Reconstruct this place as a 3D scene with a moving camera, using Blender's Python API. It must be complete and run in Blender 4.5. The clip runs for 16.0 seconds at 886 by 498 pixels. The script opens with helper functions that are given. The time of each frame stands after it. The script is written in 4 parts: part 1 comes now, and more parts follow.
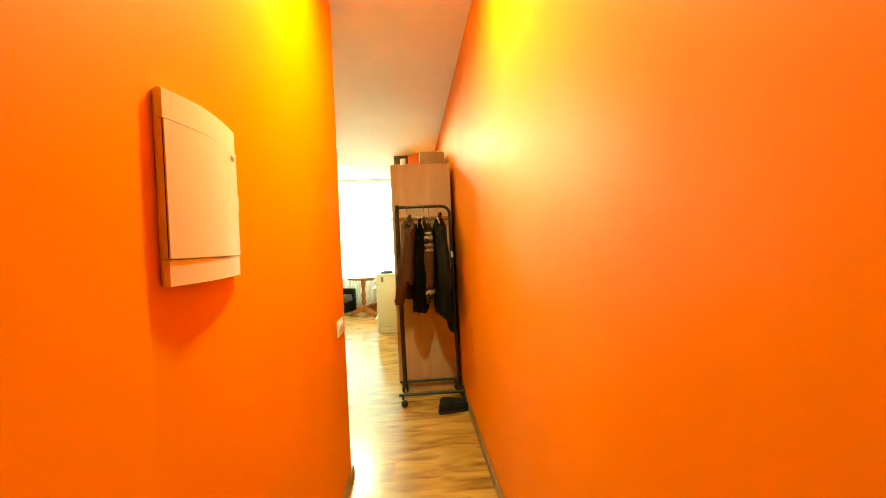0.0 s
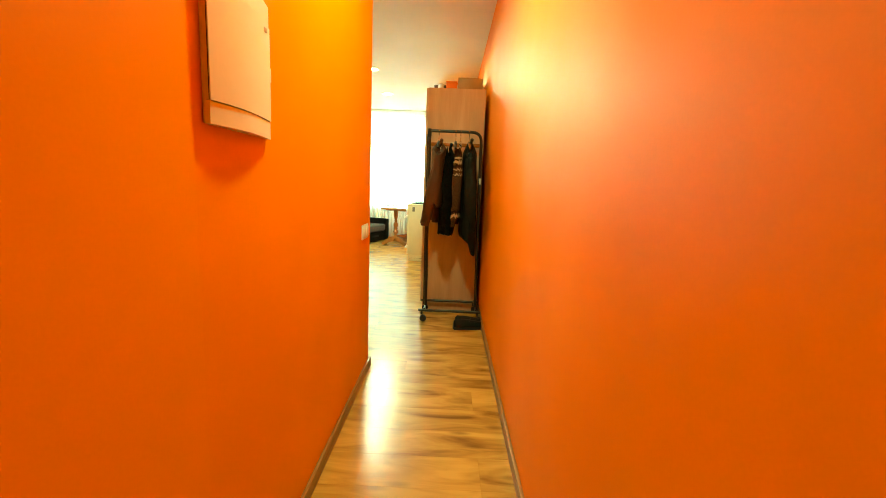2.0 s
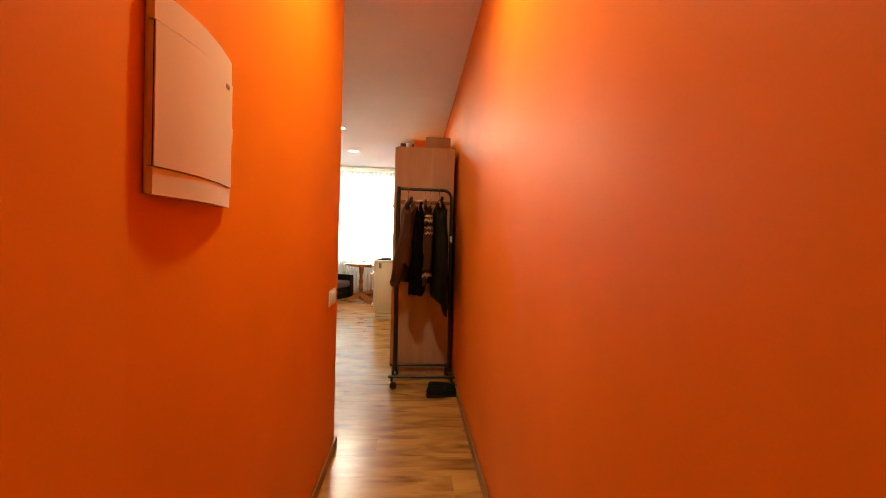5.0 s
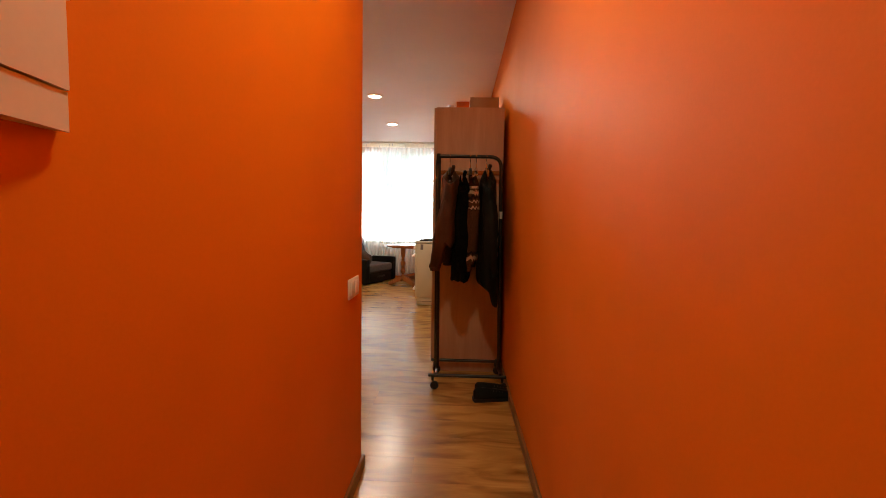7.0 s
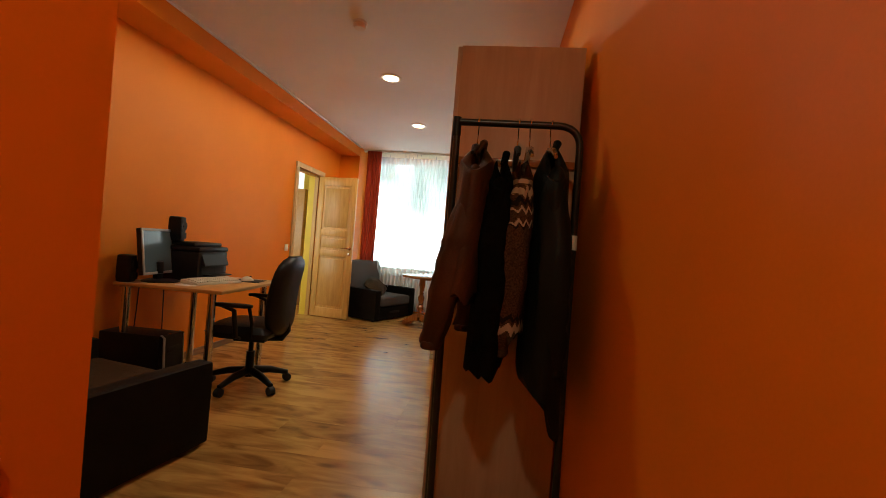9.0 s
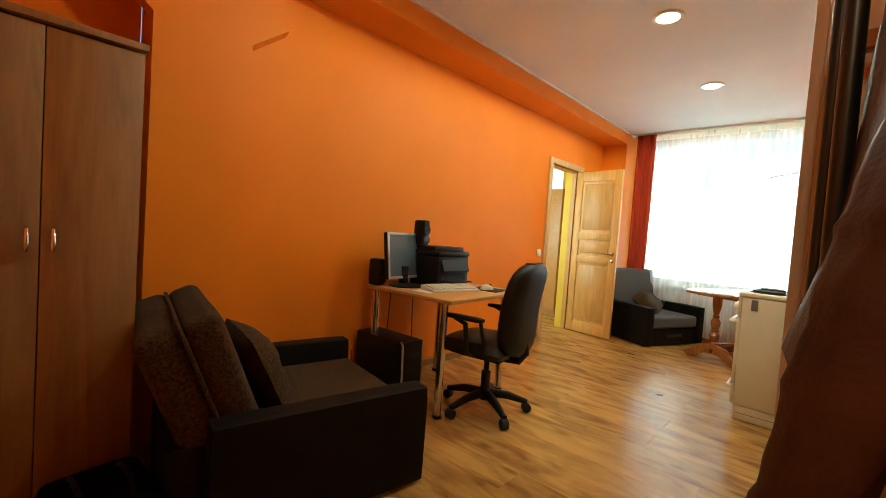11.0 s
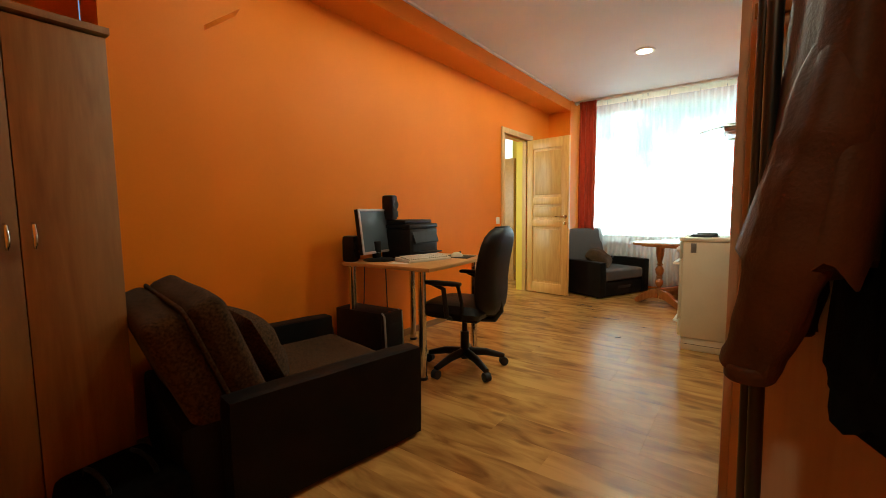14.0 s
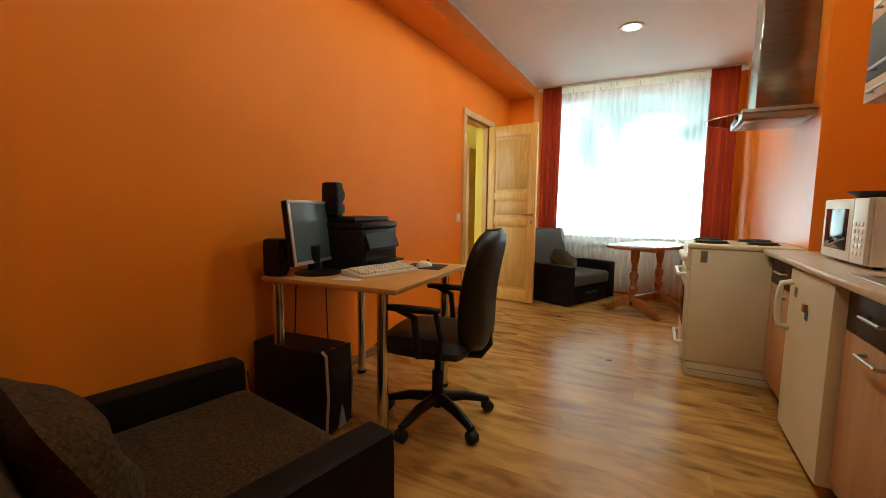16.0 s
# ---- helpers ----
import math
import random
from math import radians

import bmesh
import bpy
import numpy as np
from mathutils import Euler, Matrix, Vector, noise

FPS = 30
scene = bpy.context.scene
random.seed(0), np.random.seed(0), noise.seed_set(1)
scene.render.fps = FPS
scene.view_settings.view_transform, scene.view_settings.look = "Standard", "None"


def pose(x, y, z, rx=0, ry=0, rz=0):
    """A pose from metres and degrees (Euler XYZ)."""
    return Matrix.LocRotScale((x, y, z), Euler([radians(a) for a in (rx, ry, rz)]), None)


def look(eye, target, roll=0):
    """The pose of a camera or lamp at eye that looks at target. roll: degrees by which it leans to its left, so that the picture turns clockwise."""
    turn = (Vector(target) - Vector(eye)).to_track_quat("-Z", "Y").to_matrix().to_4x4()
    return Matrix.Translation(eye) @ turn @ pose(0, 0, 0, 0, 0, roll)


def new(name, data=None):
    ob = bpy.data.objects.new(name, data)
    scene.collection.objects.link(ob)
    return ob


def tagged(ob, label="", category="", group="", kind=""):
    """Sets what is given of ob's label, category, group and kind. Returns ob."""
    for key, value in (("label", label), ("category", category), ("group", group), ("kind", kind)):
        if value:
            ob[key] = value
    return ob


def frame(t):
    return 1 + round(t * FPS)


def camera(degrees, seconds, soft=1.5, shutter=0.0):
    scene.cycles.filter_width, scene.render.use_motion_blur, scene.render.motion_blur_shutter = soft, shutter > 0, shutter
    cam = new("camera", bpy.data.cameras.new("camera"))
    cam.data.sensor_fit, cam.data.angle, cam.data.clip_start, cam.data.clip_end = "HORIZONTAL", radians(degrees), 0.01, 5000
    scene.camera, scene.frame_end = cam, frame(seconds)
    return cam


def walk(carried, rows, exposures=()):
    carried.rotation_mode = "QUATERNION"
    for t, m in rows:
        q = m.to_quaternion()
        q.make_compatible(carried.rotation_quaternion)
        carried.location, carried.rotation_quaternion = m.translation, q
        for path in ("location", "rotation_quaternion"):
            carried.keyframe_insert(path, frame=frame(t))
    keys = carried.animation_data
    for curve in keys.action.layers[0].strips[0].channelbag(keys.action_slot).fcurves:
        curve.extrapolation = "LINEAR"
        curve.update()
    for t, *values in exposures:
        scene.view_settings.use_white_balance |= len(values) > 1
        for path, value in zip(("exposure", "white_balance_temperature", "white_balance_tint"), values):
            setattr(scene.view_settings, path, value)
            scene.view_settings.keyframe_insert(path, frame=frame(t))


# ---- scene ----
cam = camera(93.8, 16.0, 0.9)
PATH = [
    (0, (0.109, 0.144, 1.297), (0.256, 2.138, 1.266), -2.4),
    (0.5, (0.12, 0.138, 1.248), (0.191, 2.136, 1.244), 0.7),
    (1, (0.114, 0.128, 1.195), (0.035, 2.121, 1.048), 1.4),
    (1.5, (0.123, 0.115, 1.167), (0.042, 2.098, 0.913), 1.5),
    (2, (0.188, 0.02, 1.143), (0.164, 1.998, 0.847), 2.3),
    (2.5, (0.146, 0.096, 1.175), (0.154, 2.092, 1.039), 0.8),
    (3, (0.141, 0.095, 1.188), (0.148, 2.095, 1.145), 1.2),
    (3.5, (0.133, 0.101, 1.18), (0.142, 2.098, 1.081), 1.1),
    (4, (0.129, 0.127, 1.189), (0.221, 2.124, 1.157), 1.3),
    (6.3, (0.146, 0.328, 1.163), (0.3, 2.318, 1.025), 1.9),
    (6.5, (0.155, 0.415, 1.153), (0.278, 2.402, 0.966), 1.0),
    (7, (0.145, 0.665, 1.157), (0.07, 2.659, 1.02), 1.0),
    (7.5, (0.1, 1.013, 1.156), (0.103, 3.009, 1.028), 2.5),
    (8, (0.132, 1.352, 1.14), (0.143, 3.351, 1.066), 3.0),
    (8.5, (0.187, 1.707, 1.152), (0.042, 3.701, 1.126), 3.1),
    (9, (0.172, 2.078, 1.151), (-0.083, 4.061, 1.14), 4.7),
    (9.5, (0.136, 2.394, 1.165), (-0.383, 4.324, 1.094), 4.5),
    (9.8, (0.083, 2.627, 1.146), (-0.855, 4.393, 1.181), 4.5),
    (10, (0.067, 2.728, 1.159), (-1.094, 4.356, 1.154), 5.2),
    (10.2, (0.023, 2.802, 1.153), (-1.339, 4.267, 1.147), 5.0),
    (12.3, (-0.017, 2.616, 1.105), (-1.298, 4.144, 0.945), 0.4),
    (12.5, (-0.033, 2.559, 1.094), (-1.202, 4.175, 0.946), 0.0),
    (13, (-0.004, 2.493, 1.093), (-1.04, 4.199, 0.963), -0.2),
    (13.3, (0.018, 2.505, 1.085), (-1.012, 4.214, 0.943), -0.4),
    (13.5, (0.005, 2.5, 1.088), (-1.011, 4.216, 0.933), -0.6),
    (14, (-0.019, 2.616, 1.083), (-1.204, 4.218, 0.907), -0.6),
    (14.5, (-0.02, 2.803, 1.082), (-1.473, 4.163, 0.883), 1.5),
    (15, (-0.13, 2.943, 1.09), (-1.621, 4.265, 0.926), 2.5),
    (15.5, (-0.409, 3.057, 1.106), (-1.622, 4.635, 0.915), 0.6),
    (16, (-0.62, 3.16, 1.09), (-1.536, 4.926, 0.887), 0.7),
]
EXPOSURE = [(0, 1.94, 6550, -58), (1.0, 1.82, 6550, -66), (2.5, 1.74, 6600, -58), (3.0, 1.72, 6600, -60), (3.5, 1.47, 6600, -50), (4.2, 1.12, 6600, -24), (6.3, .19, 6650, 10), (7, .14, 6650, 8), (8, -.04, 6550, 6), (9, -.32, 6300, -3), (10, .0, 5900, -12), (12.3, .66, 5850, -17), (13.5, .36, 5850, -17), (14.5, -.05, 5900, -9), (16, -.06, 5850, -12)]
walk(cam, [(t, look(eye, target, roll)) for t, eye, target, roll in PATH], EXPOSURE)


# ---- light ----
world = bpy.data.worlds.new("sky")
scene.world = world
world.use_nodes = True
sky = world.node_tree.nodes.new("ShaderNodeTexSky")
sky.sky_type, sky.sun_disc, sky.sun_elevation, sky.sun_rotation = "NISHITA", False, radians(42), radians(200)
world.node_tree.links.new(sky.outputs[0], world.node_tree.nodes["Background"].inputs[0])
world.node_tree.nodes["Background"].inputs[1].default_value = 0.12
sun = new("sun", bpy.data.lights.new("sun", "SUN"))
sun.data.energy, sun.data.angle, sun.data.color = 1.0, radians(12), (1, .96, .9)
sun.matrix_world = look((0, 0, 20), (-8, -4, 0))
H = 2.64                      # ceiling height
LAMPS = [(0.1, 1.55), (-1.1, 4.15), (-0.9, 5.74), (-0.92, 7.19)]
for i, (x, y) in enumerate(LAMPS):
    l = new("lamp_light", bpy.data.lights.new("lamp_light", "SPOT" if i else "AREA"))
    l.data.color = (1.0, .86, .68) if i else (1.0, .86, .55)
    l.location = (x, y, H - .024)
    if i:
        l.data.energy, l.data.spot_size, l.data.spot_blend, l.data.shadow_soft_size = (0, 30, 68, 68)[i], radians(174), .09, (.09, .07, .13, .13)[i]
    else:
        l.data.shape, l.data.size, l.data.energy = "DISK", .15, 12
# fill lamp added in an unseen opening to brighten the yellow side room
l = new("side_room_daylight", bpy.data.lights.new("side_room_daylight", "AREA"))
l.data.shape, l.data.size, l.data.size_y, l.data.energy, l.data.color = "RECTANGLE", .95, 1.45, 26, (1.0, .98, .92)
l.matrix_world = look((-3.7, 6.36, 1.55), (-3.3, 9, 1.3))

# ---- materials ----
def nodes_of(name):
    m = bpy.data.materials.new(name)
    m.use_nodes = True
    t = m.node_tree
    return m, t, t.nodes["Principled BSDF"]


def surface(name, c1, c2=None, rough=.5, scale=3.0, stretch=(1, 1, 1), bump=.08, grain=120.0, metal=0.0, spec=.5, vary=0.0, sheen=0.0, coat=0.0, crease=0.0):
    """A mottled surface: a broad drift from c1 to c2, and a fine grain in the relief and the gloss."""
    m, t, b = nodes_of(name)
    N, L = t.nodes.new, t.links.new
    c2 = c2 or tuple(v * .82 for v in c1)
    co, mp, info = N("ShaderNodeTexCoord"), N("ShaderNodeMapping"), N("ShaderNodeObjectInfo")
    mp.inputs["Scale"].default_value = stretch
    L(co.outputs["Object"], mp.inputs["Vector"])
    off = N("ShaderNodeVectorMath"); off.operation = "SCALE"; off.inputs[0].default_value = (17, 9, 5)
    L(info.outputs["Random"], off.inputs["Scale"])
    if vary:
        L(off.outputs[0], mp.inputs["Location"])
    n1, n2, rp = N("ShaderNodeTexNoise"), N("ShaderNodeTexNoise"), N("ShaderNodeValToRGB")
    n1.inputs["Scale"].default_value, n1.inputs["Detail"].default_value = scale, 5
    n2.inputs["Scale"].default_value, n2.inputs["Detail"].default_value = grain, 3
    L(mp.outputs[0], n1.inputs["Vector"]); L(mp.outputs[0], n2.inputs["Vector"])
    rp.color_ramp.elements[0].position, rp.color_ramp.elements[1].position = .36, .66
    rp.color_ramp.elements[0].color, rp.color_ramp.elements[1].color = (*c1, 1), (*c2, 1)
    add = N("ShaderNodeMath"); add.operation = "MULTIPLY_ADD"; add.inputs[1].default_value = .25
    L(n2.outputs["Fac"], add.inputs[0])
    sub = N("ShaderNodeMath"); sub.operation = "SUBTRACT"; sub.inputs[1].default_value = .125
    L(n1.outputs["Fac"], sub.inputs[0]); L(sub.outputs[0], add.inputs[2])
    L(add.outputs[0], rp.inputs["Fac"])
    if vary:
        hs, mr = N("ShaderNodeHueSaturation"), N("ShaderNodeMapRange")
        mr.inputs["To Min"].default_value, mr.inputs["To Max"].default_value = 1 - vary, 1 + vary
        L(info.outputs["Random"], mr.inputs["Value"]); L(mr.outputs[0], hs.inputs["Value"])
        L(rp.outputs[0], hs.inputs["Color"]); L(hs.outputs[0], b.inputs["Base Color"])
    else:
        L(rp.outputs[0], b.inputs["Base Color"])
    rr = N("ShaderNodeMapRange")
    rr.inputs["To Min"].default_value, rr.inputs["To Max"].default_value = rough * .85, min(1, rough * 1.15)
    L(n1.outputs["Fac"], rr.inputs["Value"]); L(rr.outputs[0], b.inputs["Roughness"])
    bp = N("ShaderNodeBump"); bp.inputs["Strength"].default_value, bp.inputs["Distance"].default_value = bump, .004
    L(n2.outputs["Fac"], bp.inputs["Height"]); L(bp.outputs[0], b.inputs["Normal"])
    if crease:
        n3, b3, mp3 = N("ShaderNodeTexNoise"), N("ShaderNodeBump"), N("ShaderNodeMapping")
        n3.noise_type = "RIDGED_MULTIFRACTAL"
        mp3.inputs["Scale"].default_value = (1, 1, .6)
        n3.inputs["Scale"].default_value, n3.inputs["Detail"].default_value, n3.inputs["Distortion"].default_value = 13, 5, 1.2
        b3.inputs["Strength"].default_value, b3.inputs["Distance"].default_value = crease, .006
        L(co.outputs["Object"], mp3.inputs["Vector"]); L(mp3.outputs[0], n3.inputs["Vector"])
        L(n3.outputs["Fac"], b3.inputs["Height"]); L(bp.outputs[0], b3.inputs["Normal"]); L(b3.outputs[0], b.inputs["Normal"])
    b.inputs["Metallic"].default_value, b.inputs["Specular IOR Level"].default_value = metal, spec
    b.inputs["Sheen Weight"].default_value, b.inputs["Coat Weight"].default_value = sheen, coat
    return m


def planked(name, light, dark, rough, along="X", vary=.2, knots=True, scale=1.0):
    """Wood with long fibres, darker streaks and knots."""
    m, t, b = nodes_of(name)
    N, L = t.nodes.new, t.links.new
    co, mp, info = N("ShaderNodeTexCoord"), N("ShaderNodeMapping"), N("ShaderNodeObjectInfo")
    s = {"X": (1.1, 11, 11), "Z": (11, 11, 1.1), "Y": (11, 1.1, 11)}[along]
    mp.inputs["Scale"].default_value = [v * scale for v in s]
    off = N("ShaderNodeVectorMath"); off.operation = "SCALE"; off.inputs[0].default_value = (31, 47, 13)
    L(info.outputs["Random"], off.inputs["Scale"]); L(off.outputs[0], mp.inputs["Location"])
    L(co.outputs["Object"], mp.inputs["Vector"])
    a, f, k = N("ShaderNodeTexNoise"), N("ShaderNodeTexNoise"), N("ShaderNodeTexNoise")
    for n, sc, d, dist in ((a, 1.3, 6, 1.2), (f, 9, 4, .3), (k, 2.6, 2, .6)):
        n.inputs["Scale"].default_value, n.inputs["Detail"].default_value, n.inputs["Distortion"].default_value = sc, d, dist
    L(mp.outputs[0], a.inputs["Vector"]); L(mp.outputs[0], f.inputs["Vector"])
    mk = N("ShaderNodeMapping"); mk.inputs["Scale"].default_value = [max(1.2, v * .3) * scale for v in s]
    L(off.outputs[0], mk.inputs["Location"]); L(co.outputs["Object"], mk.inputs["Vector"]); L(mk.outputs[0], k.inputs["Vector"])
    mix = N("ShaderNodeMath"); mix.operation = "MULTIPLY_ADD"; mix.inputs[1].default_value = .35
    L(f.outputs["Fac"], mix.inputs[0]); L(a.outputs["Fac"], mix.inputs[2])
    rp = N("ShaderNodeValToRGB")
    rp.color_ramp.elements[0].position, rp.color_ramp.elements[1].position = .48, .88
    rp.color_ramp.elements[0].color, rp.color_ramp.elements[1].color = (*light, 1), (*dark, 1)
    L(mix.outputs[0], rp.inputs["Fac"])
    kr = N("ShaderNodeValToRGB")
    kr.color_ramp.elements[0].position, kr.color_ramp.elements[1].position = .66, .76
    kr.color_ramp.elements[0].color = (0, 0, 0, 1)
    L(k.outputs["Fac"], kr.inputs["Fac"])
    kn = N("ShaderNodeMix"); kn.data_type = "RGBA"
    kn.inputs["B"].default_value = (*[v * .45 for v in dark], 1)
    L(rp.outputs[0], kn.inputs["A"])
    if knots:
        km = N("ShaderNodeMath"); km.operation = "MULTIPLY"; km.inputs[1].default_value = .7
        L(kr.outputs[0], km.inputs[0]); L(km.outputs[0], kn.inputs["Factor"])
    else:
        kn.inputs["Factor"].default_value = 0
    hs, mr = N("ShaderNodeHueSaturation"), N("ShaderNodeMapRange")
    mr.inputs["To Min"].default_value, mr.inputs["To Max"].default_value = 1 - vary, 1 + vary
    L(info.outputs["Random"], mr.inputs["Value"]); L(mr.outputs[0], hs.inputs["Value"])
    L(kn.outputs["Result"], hs.inputs["Color"]); L(hs.outputs[0], b.inputs["Base Color"])
    rr = N("ShaderNodeMapRange")
    rr.inputs["To Min"].default_value, rr.inputs["To Max"].default_value = rough * .8, rough * 1.25
    L(a.outputs["Fac"], rr.inputs["Value"]); L(rr.outputs[0], b.inputs["Roughness"])
    bp = N("ShaderNodeBump"); bp.inputs["Strength"].default_value, bp.inputs["Distance"].default_value = .12, .002
    L(mix.outputs[0], bp.inputs["Height"]); L(bp.outputs[0], b.inputs["Normal"])
    return m


def glowing(name, col, power):
    m, t, b = nodes_of(name)
    b.inputs["Base Color"].default_value = (*col, 1)
    b.inputs["Emission Color"].default_value, b.inputs["Emission Strength"].default_value = (*col, 1), power
    return m


def veil(name, col, clear):
    """Thin woven cloth that lets light through."""
    m, t, b = nodes_of(name)
    N, L = t.nodes.new, t.links.new
    out = t.nodes["Material Output"]
    tl, tr, df, m1, m2 = N("ShaderNodeBsdfTranslucent"), N("ShaderNodeBsdfTransparent"), N("ShaderNodeBsdfDiffuse"), N("ShaderNodeMixShader"), N("ShaderNodeMixShader")
    tl.inputs["Color"].default_value = df.inputs["Color"].default_value = (*col, 1)
    m1.inputs[0].default_value = .3
    co, mp, nz, mr = N("ShaderNodeTexCoord"), N("ShaderNodeMapping"), N("ShaderNodeTexNoise"), N("ShaderNodeMapRange")
    mp.inputs["Scale"].default_value = (9, 1, .4)
    nz.inputs["Scale"].default_value = 3
    mr.inputs["To Min"].default_value, mr.inputs["To Max"].default_value = clear - .12, clear + .12
    L(co.outputs["Object"], mp.inputs["Vector"]); L(mp.outputs[0], nz.inputs["Vector"]); L(nz.outputs["Fac"], mr.inputs["Value"])
    L(tl.outputs[0], m1.inputs[1]); L(df.outputs[0], m1.inputs[2])
    L(mr.outputs[0], m2.inputs[0]); L(m1.outputs[0], m2.inputs[1]); L(tr.outputs[0], m2.inputs[2]); L(m2.outputs[0], out.inputs["Surface"])
    return m


def glass(name, col=(.9, .95, .95), rough=.02):
    m, t, b = nodes_of(name)
    b.inputs["Base Color"].default_value = (*col, 1)
    b.inputs["Transmission Weight"].default_value, b.inputs["Roughness"].default_value, b.inputs["IOR"].default_value = 1, rough, 1.45
    return m


def knitted(name, base, pale, dark, bands):
    """Knitted wool; bands: (height, half width, zigzag, pale) of the zigzag rows worked into it."""
    m, t, b = nodes_of(name)
    N, L = t.nodes.new, t.links.new
    co, sp = N("ShaderNodeTexCoord"), N("ShaderNodeSeparateXYZ")
    L(co.outputs["Object"], sp.inputs[0])
    def op(kind, a, c, d=None):
        n = N("ShaderNodeMath"); n.operation = kind
        for i, v in enumerate((a, c, d)):
            if v is None:
                continue
            if isinstance(v, (int, float)):
                n.inputs[i].default_value = v
            else:
                L(v, n.inputs[i])
        return n.outputs[0]
    def stitch(v, size):
        return op("SNAP", v, size)
    u = stitch(op("ADD", sp.outputs["X"], sp.outputs["Y"]), .0038)
    rows = stitch(sp.outputs["Z"], .0042)
    zig = op("PINGPONG", u, .016)
    colour = None
    for z0, w, amp, is_pale in bands:
        d = op("ABSOLUTE", op("SUBTRACT", op("MULTIPLY_ADD", zig, -amp, rows), z0), 0)
        mask = op("LESS_THAN", d, w)
        mx = N("ShaderNodeMix"); mx.data_type = "RGBA"
        L(mask, mx.inputs["Factor"])
        if colour is None:
            nz, rp = N("ShaderNodeTexNoise"), N("ShaderNodeValToRGB")
            nz.inputs["Scale"].default_value = 190
            rp.color_ramp.elements[0].position, rp.color_ramp.elements[1].position = .38, .62
            rp.color_ramp.elements[0].color, rp.color_ramp.elements[1].color = (*base, 1), (*[v * .42 for v in base], 1)
            L(co.outputs["Object"], nz.inputs["Vector"]); L(nz.outputs["Fac"], rp.inputs["Fac"])
            colour = rp.outputs[0]
        L(colour, mx.inputs["A"])
        mx.inputs["B"].default_value = (*(pale if is_pale else dark), 1)
        colour = mx.outputs["Result"]
    L(colour, b.inputs["Base Color"])
    wv, bp = N("ShaderNodeTexWave"), N("ShaderNodeBump")
    wv.bands_direction = "Z"
    wv.inputs["Scale"].default_value, wv.inputs["Distortion"].default_value = 110, 5
    bp.inputs["Strength"].default_value, bp.inputs["Distance"].default_value = .3, .002
    L(co.outputs["Object"], wv.inputs["Vector"]); L(wv.outputs["Fac"], bp.inputs["Height"]); L(bp.outputs[0], b.inputs["Normal"])
    b.inputs["Roughness"].default_value, b.inputs["Specular IOR Level"].default_value = .95, .1
    return m


ORANGE = surface("orange_wall_paint", (.80, .228, .012), (.75, .208, .010), .52, 1.6, bump=.05, grain=160, spec=.19)
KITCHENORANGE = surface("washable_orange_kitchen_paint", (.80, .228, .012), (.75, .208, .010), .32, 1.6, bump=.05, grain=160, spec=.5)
YELLOW = surface("yellow_wall_paint", (.80, .60, .06), (.74, .54, .05), .55, 1.6, bump=.1, grain=220)
WHITE = surface("white_ceiling_paint", (.80, .78, .75), (.75, .73, .70), .8, 1.2, bump=.08, grain=200)
TRIMW = surface("white_trim", (.80, .79, .76), (.75, .73, .70), .45, 4)
PLASTIC = surface("cream_plastic", (.80, .70, .60), (.76, .66, .56), .38, 5, bump=.03)
